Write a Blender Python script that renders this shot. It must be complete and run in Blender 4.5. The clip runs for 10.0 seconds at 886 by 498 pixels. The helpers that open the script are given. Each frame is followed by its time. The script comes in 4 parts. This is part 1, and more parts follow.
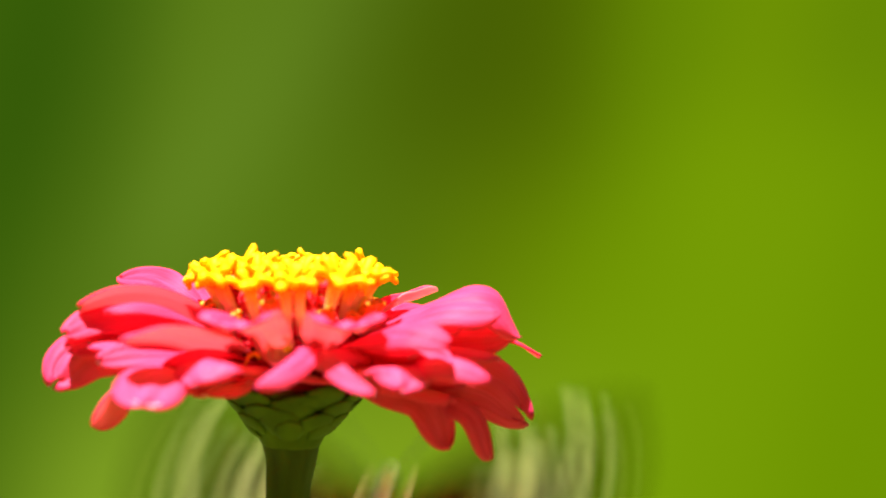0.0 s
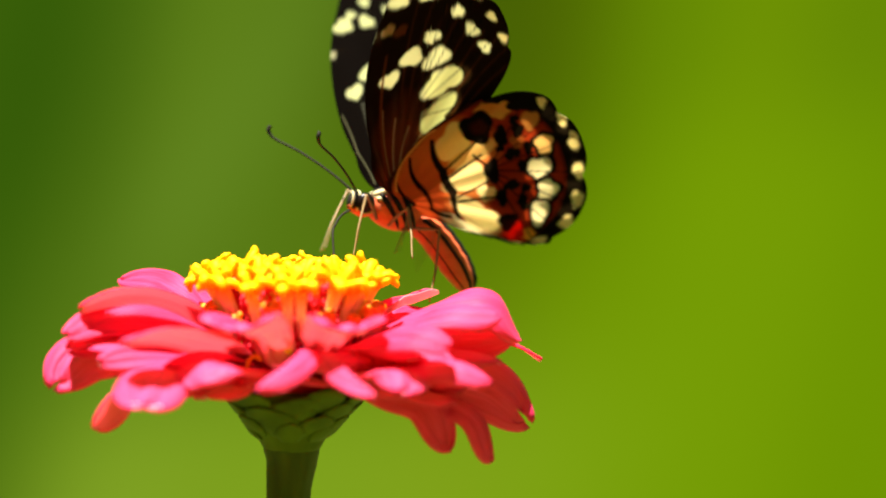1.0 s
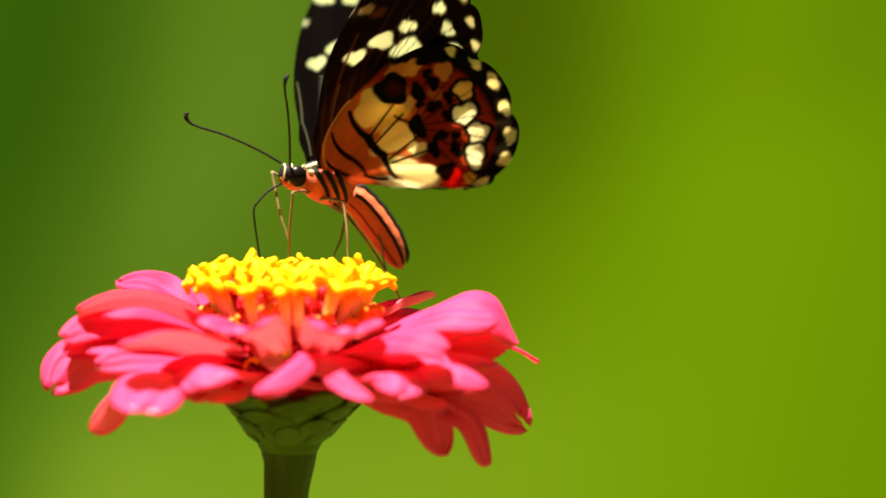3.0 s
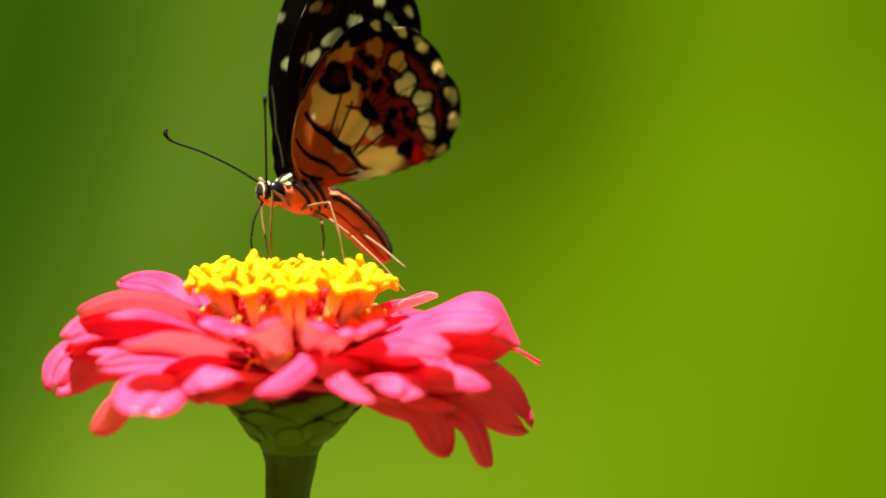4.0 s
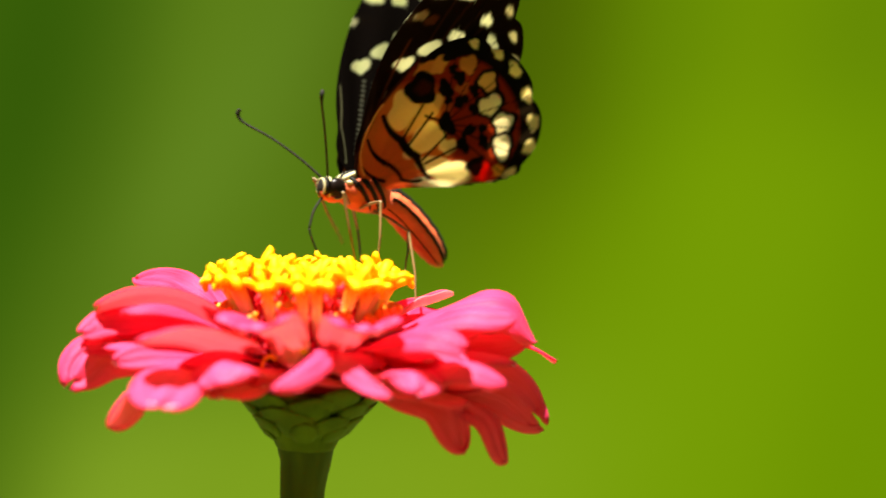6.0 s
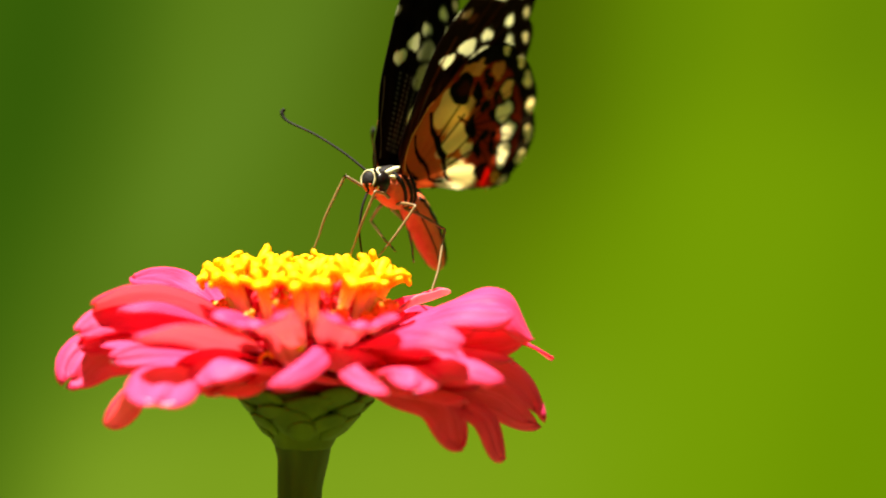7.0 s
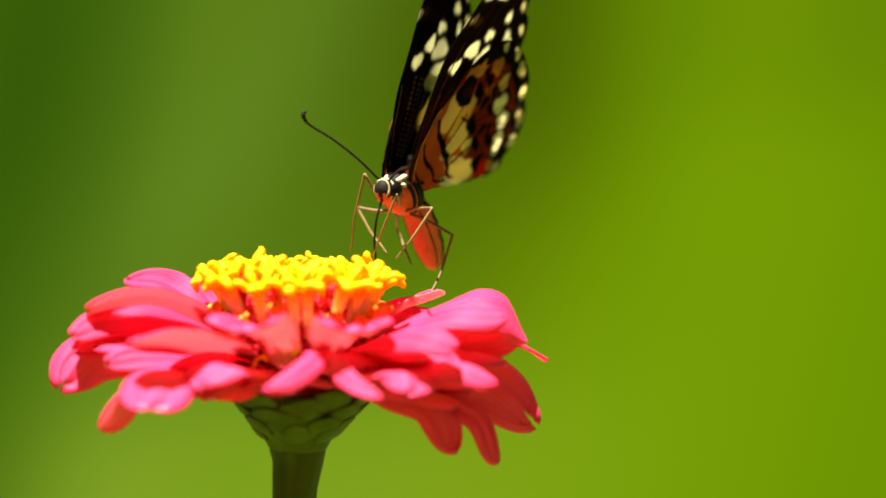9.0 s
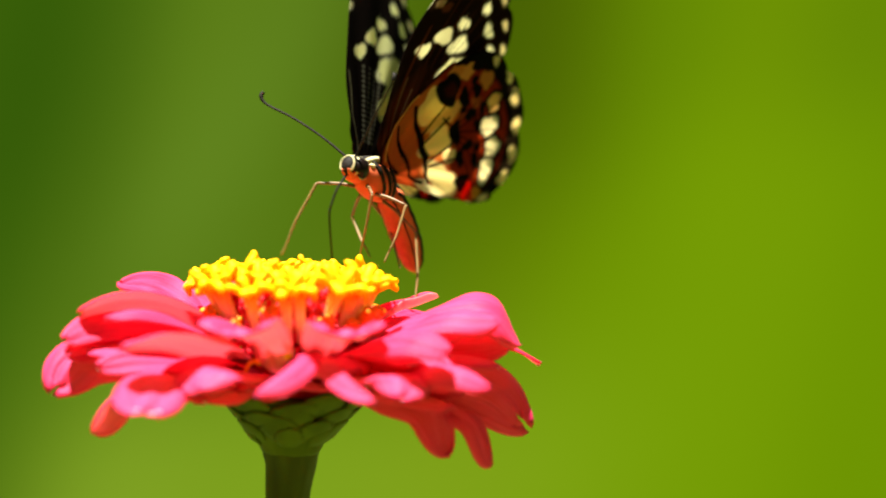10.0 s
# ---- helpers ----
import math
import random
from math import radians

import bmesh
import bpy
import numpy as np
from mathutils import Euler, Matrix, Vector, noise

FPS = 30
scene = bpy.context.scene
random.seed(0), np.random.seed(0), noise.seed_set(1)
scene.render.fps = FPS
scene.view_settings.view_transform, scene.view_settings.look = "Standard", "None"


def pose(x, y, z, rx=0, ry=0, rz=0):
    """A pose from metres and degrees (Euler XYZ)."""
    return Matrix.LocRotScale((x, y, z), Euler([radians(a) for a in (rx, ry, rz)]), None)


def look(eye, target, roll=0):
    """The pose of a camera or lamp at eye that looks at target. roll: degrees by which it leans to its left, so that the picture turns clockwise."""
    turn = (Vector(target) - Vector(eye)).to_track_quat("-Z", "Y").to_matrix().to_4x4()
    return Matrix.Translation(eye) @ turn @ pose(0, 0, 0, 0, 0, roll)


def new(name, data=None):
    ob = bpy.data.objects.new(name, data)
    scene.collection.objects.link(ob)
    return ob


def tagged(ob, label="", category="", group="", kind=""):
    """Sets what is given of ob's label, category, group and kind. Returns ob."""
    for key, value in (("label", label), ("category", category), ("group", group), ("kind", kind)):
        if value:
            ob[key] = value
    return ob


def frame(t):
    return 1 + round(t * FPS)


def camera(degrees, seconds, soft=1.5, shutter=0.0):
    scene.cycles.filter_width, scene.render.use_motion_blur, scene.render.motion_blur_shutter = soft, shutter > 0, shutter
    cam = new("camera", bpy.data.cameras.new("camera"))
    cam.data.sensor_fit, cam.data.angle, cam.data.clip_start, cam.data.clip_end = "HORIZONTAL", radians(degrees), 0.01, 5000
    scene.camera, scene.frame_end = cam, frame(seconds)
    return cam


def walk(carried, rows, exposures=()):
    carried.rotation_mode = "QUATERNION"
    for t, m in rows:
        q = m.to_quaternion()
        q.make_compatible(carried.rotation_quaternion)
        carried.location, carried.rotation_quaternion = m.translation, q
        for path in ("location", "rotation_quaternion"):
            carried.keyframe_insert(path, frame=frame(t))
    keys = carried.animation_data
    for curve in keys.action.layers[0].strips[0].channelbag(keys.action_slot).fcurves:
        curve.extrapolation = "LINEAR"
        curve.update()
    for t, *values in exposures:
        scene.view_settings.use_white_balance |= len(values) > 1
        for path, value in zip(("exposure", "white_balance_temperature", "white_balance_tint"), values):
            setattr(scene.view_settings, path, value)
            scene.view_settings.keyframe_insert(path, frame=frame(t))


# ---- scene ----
MM = 0.001
STAND = 0.55          # height of the flower head above the soil
DIST = 0.436          # from the lens to the flower head
DOWN = 4.0            # degrees by which the camera looks down
HEAD = Vector((0.0, 0.0, STAND))

cam = camera(18.0, 10.0, soft=1.7, shutter=0.6)
FORWARD = Vector((0, math.cos(radians(DOWN)), -math.sin(radians(DOWN))))
UPWARD = Vector((0, math.sin(radians(DOWN)), math.cos(radians(DOWN))))
EYE = HEAD - FORWARD * DIST + UPWARD * 0.0140 + Vector((0.0228, 0, 0))
cam.data.dof.use_dof = True
cam.data.dof.focus_distance, cam.data.dof.aperture_fstop = DIST + 0.008, 7.0
STILL = pose(EYE.x, EYE.y, EYE.z, 90 - DOWN, 0, 0)
walk(cam, [(0.0, STILL), (10.0, STILL)])

# ---- light ----
SUN_UP, SUN_ROUND = 81.0, -100.0     # elevation; azimuth from +y towards +x
world = bpy.data.worlds.new("sky")
scene.world = world
world.use_nodes = True
wn = world.node_tree.nodes
sky = wn.new("ShaderNodeTexSky")
sky.sky_type, sky.sun_disc = "NISHITA", False
sky.sun_elevation, sky.sun_rotation = radians(SUN_UP), radians(SUN_ROUND)
wn["Background"].inputs["Strength"].default_value = 0.008
world.node_tree.links.new(sky.outputs[0], wn["Background"].inputs["Color"])
sun = new("sun", bpy.data.lights.new("sun", "SUN"))
sun.data.energy, sun.data.angle, sun.data.color = 5.0, radians(0.5), (1.0, 0.95, 0.86)
a, e = radians(SUN_ROUND), radians(SUN_UP)
sun.matrix_world = look((math.sin(a) * math.cos(e), math.cos(a) * math.cos(e), math.sin(e) + STAND), (0, 0, STAND))
scene.view_settings.exposure = 2.5


# ---- materials ----
def rgb(r, g, b):
    """Linear colour from the usual 0 to 255 values."""
    return tuple(((c / 255 + 0.055) / 1.055) ** 2.4 if c > 10 else c / 255 / 12.92 for c in (r, g, b)) + (1.0,)


class Mat:
    """A node material with a Principled shader and short ways to add nodes."""

    def __init__(self, name, rough=0.6, spec=0.4):
        self.m = bpy.data.materials.new(name)
        self.m.use_nodes = True
        self.t = self.m.node_tree
        self.p = self.t.nodes["Principled BSDF"]
        self.out = self.t.nodes["Material Output"]
        self.p.inputs["Roughness"].default_value = rough
        self.p.inputs["Specular IOR Level"].default_value = spec
        self.co = self.t.nodes.new("ShaderNodeTexCoord")

    def node(self, kind, **values):
        n = self.t.nodes.new(kind)
        for key, value in values.items():
            n.inputs[key.replace("_", " ")].default_value = value
        return n

    def link(self, a, b):
        self.t.links.new(a, b)

    def noise(self, scale, detail=3.0, stretch=None):
        n = self.node("ShaderNodeTexNoise", Scale=scale, Detail=detail)
        src = self.co.outputs["Object"]
        if stretch:
            mp = self.node("ShaderNodeMapping", Scale=stretch)
            self.link(src, mp.inputs["Vector"])
            src = mp.outputs[0]
        self.link(src, n.inputs["Vector"])
        return n.outputs["Fac"]

    def ramp(self, fac, *stops):
        n = self.t.nodes.new("ShaderNodeValToRGB")
        while len(n.color_ramp.elements) < len(stops):
            n.color_ramp.elements.new(0.5)
        for el, (pos, col) in zip(n.color_ramp.elements, stops):
            el.position, el.color = pos, col
        self.link(fac, n.inputs["Fac"])
        return n.outputs["Color"]

    def mix(self, fac, a, b, how="MIX"):
        n = self.t.nodes.new("ShaderNodeMix")
        n.data_type, n.blend_type = "RGBA", how
        for sock, v in ((n.inputs[0], fac), (n.inputs[6], a), (n.inputs[7], b)):
            if hasattr(v, "is_linked"):
                self.link(v, sock)
            else:
                sock.default_value = v
        return n.outputs[2]

    def bump(self, height, strength, distance):
        n = self.node("ShaderNodeBump", Strength=strength, Distance=distance)
        self.link(height, n.inputs["Height"])
        self.link(n.outputs[0], self.p.inputs["Normal"])

    def colour(self, c):
        if hasattr(c, "is_linked"):
            self.link(c, self.p.inputs["Base Color"])
        else:
            self.p.inputs["Base Color"].default_value = c

    def thin(self, c, share):
        """Lets light through, as a petal or a wing does."""
        tr = self.t.nodes.new("ShaderNodeBsdfTranslucent")
        if hasattr(c, "is_linked"):
            self.link(c, tr.inputs["Color"])
        else:
            tr.inputs["Color"].default_value = c
        mx = self.node("ShaderNodeMixShader", Fac=share)
        self.link(self.p.outputs[0], mx.inputs[1])
        self.link(tr.outputs[0], mx.inputs[2])
        self.link(mx.outputs[0], self.out.inputs["Surface"])


def petal_material(name, low, high, through_colour, share, sheen):
    """One side of a petal: velvety, finely lined along its length, letting warm light through."""
    k = Mat(name, 0.5, 0.22)
    k.p.inputs["Specular Tint"].default_value = rgb(236, 200, 255)
    grain = k.noise(260, 4, (1, 1, 1))
    blade = k.t.nodes.new("ShaderNodeAttribute")
    blade.attribute_name = "blade"
    along = k.node("ShaderNodeMapping", Scale=(9.0, 0.9, 1.0))
    k.link(blade.outputs["Vector"], along.inputs["Vector"])
    veins = k.node("ShaderNodeTexNoise", Scale=1.6, Detail=3.0)
    k.link(along.outputs[0], veins.inputs["Vector"])
    lines = veins.outputs["Fac"]
    info = k.t.nodes.new("ShaderNodeObjectInfo")
    streaks = k.ramp(lines, (0.36, (0, 0, 0, 1)), (0.64, (1, 1, 1, 1)))
    base = k.mix(k.mix(0.6, grain, streaks), low, high)
    base = k.mix(k.ramp(info.outputs["Random"], (0.0, (0, 0, 0, 1)), (1.0, (0.35, 0.35, 0.35, 1))), base, high)
    k.colour(base)
    k.p.inputs["Sheen Weight"].default_value = sheen
    k.p.inputs["Sheen Roughness"].default_value = 0.5
    k.p.inputs["Sheen Tint"].default_value = rgb(226, 190, 255)
    k.bump(lines, 0.45, 0.0006)
    k.thin(through_colour, share)
    return k.m


def plain_material(name, low, high, scale, rough=0.6, bump=0.3, depth=0.0003, stretch=None, share=0.0, spec=0.4):
    k = Mat(name, rough, spec)
    n = k.noise(scale, 4, stretch)
    c = k.mix(n, low, high)
    k.colour(c)
    k.bump(n, bump, depth)
    if share:
        k.thin(c, share)
    return k.m


PETAL = petal_material("petal_upper_side", rgb(204, 2, 26), rgb(232, 66, 118), rgb(250, 80, 92), 0.40, 0.04)
PETAL_BACK = petal_material("petal_reverse", rgb(232, 116, 132), rgb(250, 190, 196), rgb(255, 230, 230), 0.76, 0.05)
STEM = plain_material("stem_green", rgb(40, 44, 3), rgb(76, 82, 14), 500, 0.65, 0.4, 0.0003, (1, 1, 0.08), 0, 0.1)
BRACT = plain_material("bract_green", rgb(38, 44, 2), rgb(96, 104, 16), 200, 0.7, 0.3, 0.0002, (1, 1, 0.4), 0.12, 0.06)
CHAFF = plain_material("chaff_red", rgb(232, 40, 60), rgb(248, 84, 100), 900, 0.7, 0.3, 0.0002, None, 0.5, 0.1)
ORANGE = plain_material("bud_orange", rgb(236, 120, 4), rgb(248, 168, 12), 700, 0.5, 0.2, 0.0002, None, 0.15)
CORE = plain_material("core_dark_red", rgb(110, 4, 10), rgb(160, 10, 18), 600, 0.8, 0.4, 0.0004, None, 0, 0.05)


def floret_material():
    k = Mat("floret_yellow", 0.55, 0.1)
    sep = k.t.nodes.new("ShaderNodeSeparateXYZ")
    k.link(k.co.outputs["Object"], sep.inputs[0])
    mp = k.node("ShaderNodeMapRange")
    mp.inputs["From Max"].default_value = 0.009
    k.link(sep.outputs["Z"], mp.inputs["Value"])
    c = k.ramp(mp.outputs[0], (0.0, rgb(250, 220, 176)), (0.4, rgb(252, 246, 180)), (0.6, rgb(252, 234, 100)), (0.78, rgb(246, 188, 0)), (1.0, rgb(246, 192, 0)))
    c = k.mix(k.noise(800, 3), c, k.mix(0.25, c, rgb(240, 168, 0)))
    k.colour(c)
    k.thin(c, 0.4)
    return k.m


FLORET = floret_material()
FLORET_TIP = plain_material("stigma_yellow", rgb(240, 160, 10), rgb(248, 204, 20), 700, 0.5, 0.2, 0.0001, None, 0.3)


def wing_material():
    k = Mat("wing_scales", 0.85, 0.02)
    at = k.t.nodes.new("ShaderNodeAttribute")
    at.attribute_name = "scales"
    grain = k.noise(2500, 2)
    c = k.mix(k.mix(0.35, (1, 1, 1, 1), grain), (0, 0, 0, 1), at.outputs["Color"])
    c = k.mix(0.30, at.outputs["Color"], c)
    k.colour(c)
    k.bump(grain, 0.3, 0.0001)
    pale = k.node("ShaderNodeGamma", Gamma=0.85)
    k.link(c, pale.inputs["Color"])
    k.thin(pale.outputs[0], 0.70)
    return k.m


WING = wing_material()
BODY_ORANGE = plain_material("body_orange", rgb(150, 54, 18), rgb(196, 92, 40), 900, 0.75, 0.5, 0.0003, (0.5, 1, 1))
BODY_BLACK = plain_material("body_black", rgb(12, 10, 8), rgb(32, 26, 19), 900, 0.7, 0.5, 0.0003, None, 0, 0.12)
BODY_CREAM = plain_material("body_cream", rgb(150, 142, 98), rgb(186, 176, 132), 900, 0.8, 0.5, 0.0003)
EYE_BLACK = plain_material("eye_black", rgb(8, 6, 5), rgb(26, 16, 10), 400, 0.3, 0.0, 0.0001, None, 0, 0.1)
LEG_DARK = plain_material("leg_dark", rgb(62, 40, 18), rgb(120, 92, 48), 500, 0.55, 0.3, 0.0001)
LEG = plain_material("leg_olive", rgb(86, 64, 26), rgb(128, 100, 48), 700, 0.55, 0.3, 0.0001)


def backdrop_material():
    """Far greenery as a glowing colour, with soft slanting streaks of light and shade painted in."""
    k = Mat("glowing_distant_green", 1.0, 0.0)
    sep = k.t.nodes.new("ShaderNodeSeparateXYZ")
    k.link(k.co.outputs["Object"], sep.inputs[0])

    def maths(how, *args):
        n = k.t.nodes.new("ShaderNodeMath")
        n.operation = how
        for sock, v in zip(n.inputs, args):
            if hasattr(v, "is_linked"):
                k.link(v, sock)
            else:
                sock.default_value = v
        return n.outputs[0]

    def soft(v, lo, hi, out_lo, out_hi):
        n = k.node("ShaderNodeMapRange")
        n.interpolation_type = "SMOOTHERSTEP"
        for key, val in (("From Min", lo), ("From Max", hi), ("To Min", out_lo), ("To Max", out_hi)):
            n.inputs[key].default_value = val
        k.link(v, n.inputs["Value"])
        return n.outputs[0]

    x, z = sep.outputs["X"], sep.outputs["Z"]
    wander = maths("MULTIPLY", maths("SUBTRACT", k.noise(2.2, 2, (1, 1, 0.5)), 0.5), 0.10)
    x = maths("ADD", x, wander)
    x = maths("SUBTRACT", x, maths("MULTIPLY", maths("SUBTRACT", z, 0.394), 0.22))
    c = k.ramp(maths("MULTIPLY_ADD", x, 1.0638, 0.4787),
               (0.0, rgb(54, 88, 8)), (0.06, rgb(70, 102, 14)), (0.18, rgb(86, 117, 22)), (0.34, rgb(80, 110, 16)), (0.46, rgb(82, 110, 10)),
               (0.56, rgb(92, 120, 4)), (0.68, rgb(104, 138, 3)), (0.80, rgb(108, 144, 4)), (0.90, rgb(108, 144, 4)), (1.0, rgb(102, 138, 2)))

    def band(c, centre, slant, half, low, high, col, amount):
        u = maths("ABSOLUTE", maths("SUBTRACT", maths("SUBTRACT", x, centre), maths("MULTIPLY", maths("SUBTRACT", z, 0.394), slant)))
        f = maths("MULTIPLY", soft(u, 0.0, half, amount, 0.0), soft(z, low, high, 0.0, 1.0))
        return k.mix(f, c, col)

    # light and shade among the far leaves, painted as colour bands
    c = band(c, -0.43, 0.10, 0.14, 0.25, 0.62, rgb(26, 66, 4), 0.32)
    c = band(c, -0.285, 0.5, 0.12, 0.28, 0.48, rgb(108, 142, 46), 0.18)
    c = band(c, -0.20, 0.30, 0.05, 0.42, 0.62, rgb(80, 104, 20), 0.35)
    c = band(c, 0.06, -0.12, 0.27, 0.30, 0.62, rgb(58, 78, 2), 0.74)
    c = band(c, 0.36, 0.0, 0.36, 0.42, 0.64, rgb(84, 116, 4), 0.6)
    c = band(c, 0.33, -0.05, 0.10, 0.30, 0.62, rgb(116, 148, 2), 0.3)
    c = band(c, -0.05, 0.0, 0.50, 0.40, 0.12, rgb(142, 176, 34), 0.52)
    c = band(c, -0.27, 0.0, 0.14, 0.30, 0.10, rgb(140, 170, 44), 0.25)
    # the sheet glows by itself; sun and sky don't light it
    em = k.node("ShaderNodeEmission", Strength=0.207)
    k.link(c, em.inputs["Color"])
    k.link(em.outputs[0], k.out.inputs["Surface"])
    return k.m


BACKDROP = backdrop_material()
# for the added hedge out of view that holds back sky fill
UNSEEN_HEDGE = plain_material("unseen_hedge_green", rgb(30, 44, 12), rgb(66, 88, 28), 30, 0.8, 0.8, 0.02)
GROUND = plain_material("ground_grass", rgb(52, 70, 18), rgb(108, 122, 46), 60, 0.9, 0.8, 0.01)


# ---- mesh helpers ----
def mesh_of(name, verts, faces, smooth=True):
    me = bpy.data.meshes.new(name)
    me.from_pydata([tuple(v) for v in verts], [], faces)
    me.update()
    if smooth:
        me.polygons.foreach_set("use_smooth", [True] * len(me.polygons))
    return me


def part(name, me, material, parent, label="", at=None):
    ob = new(name, me)
    if material is not None and not me.materials:
        me.materials.append(material)
    ob.parent = parent
    if at is not None:
        ob.matrix_basis = at
    return tagged(ob, label)


def joined(pieces):
    """Vertices and faces of several pieces in one list."""
    verts, faces = [], []
    for v, f in pieces:
        n = len(verts)
        verts += [tuple(p) for p in v]
        faces += [tuple(i + n for i in q) for q in f]
    return verts, faces


def tube(points, radii, sides=10, squash=1.0):
    """A closed tube along points."""
    pts = [Vector(p) for p in points]
    verts, faces = [], []
    ref = Vector((0, 0, 1))
    t0 = (pts[1] - pts[0]).normalized()
    if abs(t0.dot(ref)) > 0.9:
        ref = Vector((0, 1, 0))
    for i, p in enumerate(pts):
        t = (pts[min(i + 1, len(pts) - 1)] - pts[max(i - 1, 0)]).normalized()
        side = t.cross(ref).normalized()
        up = side.cross(t)
        ref = up if abs(up.length) > 0.5 else ref
        for j in range(sides):
            a = 2 * math.pi * j / sides
            verts.append(p + (side * math.cos(a) * squash + up * math.sin(a)) * radii[i])
    n = len(pts)
    for i in range(n - 1):
        for j in range(sides):
            k = (j + 1) % sides
            faces.append((i * sides + j, i * sides + k, (i + 1) * sides + k, (i + 1) * sides + j))
    faces.append(tuple(range(sides - 1, -1, -1)))
    faces.append(tuple((n - 1) * sides + j for j in range(sides)))
    return verts, faces


def smooth_path(points, steps=6):
    """Catmull-Rom path through points."""
    p = [Vector(q) for q in points]
    p = [2 * p[0] - p[1]] + p + [2 * p[-1] - p[-2]]
    out = []
    for i in range(1, len(p) - 2):
        for s in range(steps):
            t = s / steps
            a, b, c, d = p[i - 1:i + 3]
            out.append(0.5 * (2 * b + (c - a) * t + (2 * a - 5 * b + 4 * c - d) * t * t + (3 * b - a - 3 * c + d) * t ** 3))
    return out + [p[-2]]


def sheet(grid, thick):
    """A thin solid from a grid of points; thick: half thickness, thinner at the rim."""
    g = np.array(grid, float)
    ns, nw = g.shape[:2]
    ds, dw = np.gradient(g, axis=0), np.gradient(g, axis=1)
    nrm = np.cross(ds, dw)
    nrm /= np.maximum(np.linalg.norm(nrm, axis=2, keepdims=True), 1e-9)
    rim = np.ones((ns, nw, 1))
    rim[:, 0], rim[:, -1], rim[-1], rim[0] = 0.5, 0.5, 0.5, 0.8
    top, low = g + nrm * thick * rim, g - nrm * thick * rim
    verts = np.concatenate([top.reshape(-1, 3), low.reshape(-1, 3)])
    m = ns * nw
    faces = []
    for i in range(ns - 1):
        for j in range(nw - 1):
            a, b, c, d = i * nw + j, i * nw + j + 1, (i + 1) * nw + j + 1, (i + 1) * nw + j
            faces.append((a, b, c, d))
            faces.append((a + m, d + m, c + m, b + m))
    edge = [(0, j) for j in range(nw)] + [(i, nw - 1) for i in range(1, ns)] + [(ns - 1, j) for j in range(nw - 2, -1, -1)] + [(i, 0) for i in range(ns - 2, 0, -1)]
    for (i0, j0), (i1, j1) in zip(edge, edge[1:] + edge[:1]):
        a, b = i0 * nw + j0, i1 * nw + j1
        faces.append((a, a + m, b + m, b))
    return verts, faces


def ball(c, r, rings=8, segs=12):
    """An ellipsoid: centre and three radii."""
    verts, faces = [], []
    for i in range(rings + 1):
        th = math.pi * i / rings
        for j in range(segs):
            ph = 2 * math.pi * j / segs
            verts.append((c[0] + r[0] * math.cos(th), c[1] + r[1] * math.sin(th) * math.cos(ph), c[2] + r[2] * math.sin(th) * math.sin(ph)))
    for i in range(rings):
        for j in range(segs):
            k = (j + 1) % segs
            faces.append((i * segs + j, (i + 1) * segs + j, (i + 1) * segs + k, i * segs + k))
    return verts, faces


def scaled(piece, f=MM):
    v, q = piece
    return [tuple(c * f for c in p) for p in v], q


# ---- the place ----
def ground():
    bm = bmesh.new()
    bmesh.ops.create_grid(bm, x_segments=60, y_segments=60, size=1.0)
    for v in bm.verts:
        v.co.x, v.co.y = 60 * v.co.x * abs(v.co.x), 60 * v.co.y * abs(v.co.y)
        v.co.z = -0.004 - 0.012 * noise.noise(v.co * 3.0) if v.co.length > 0.05 else -0.004
    me = bpy.data.meshes.new("ground")
    bm.to_mesh(me)
    bm.free()
    ob = new("ground", me)
    me.materials.append(GROUND)
    tagged(ob, "grassy green garden soil under the flower", "ground", kind="structure")


def backdrop():
    """A wide curved sheet that glows, painted with far green, out of focus."""
    grid = []
    for i in range(25):
        row = []
        for j in range(41):
            a = radians(-75 + 150 * j / 40)
            r = 2.6
            row.append((r * math.sin(a), r * math.cos(a) - 0.1, 0.0 + 1.1 * i / 24))
        grid.append(row)
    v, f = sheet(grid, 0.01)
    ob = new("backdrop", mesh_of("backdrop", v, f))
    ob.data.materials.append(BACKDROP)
    tagged(ob, "curved glowing backdrop painted with soft blurred distant green garden foliage", "backdrop", kind="structure")


def hedge():
    """Unseen hedge added behind the camera; closes the place, cuts low sky light."""
    rnd = random.Random(8)
    grid = []
    for i in range(22):
        row = []
        for j in range(90):
            a = radians(80 + 200 * j / 89)
            r = 2.5 + rnd.uniform(-0.12, 0.12) + 0.25 * (i / 21) ** 3
            row.append((r * math.sin(a), r * math.cos(a) - 0.1, -0.02 + 2.5 * i / 21 + (rnd.uniform(-0.1, 0.1) if i == 21 else 0)))
        grid.append(row)
    v, f = sheet(grid, 0.15)
    ob = new("hedge", mesh_of("hedge", v, f, False))
    ob.data.materials.append(UNSEEN_HEDGE)
    tagged(ob, "unseen dark green hedge added behind the camera to block sky light", "hedge", kind="structure")


ground()
backdrop()
hedge()

# ---- the flower ----
flower = tagged(new("zinnia"), "pink zinnia bloom with yellow florets on green stem", "flower")
flower.empty_display_size = 0.01


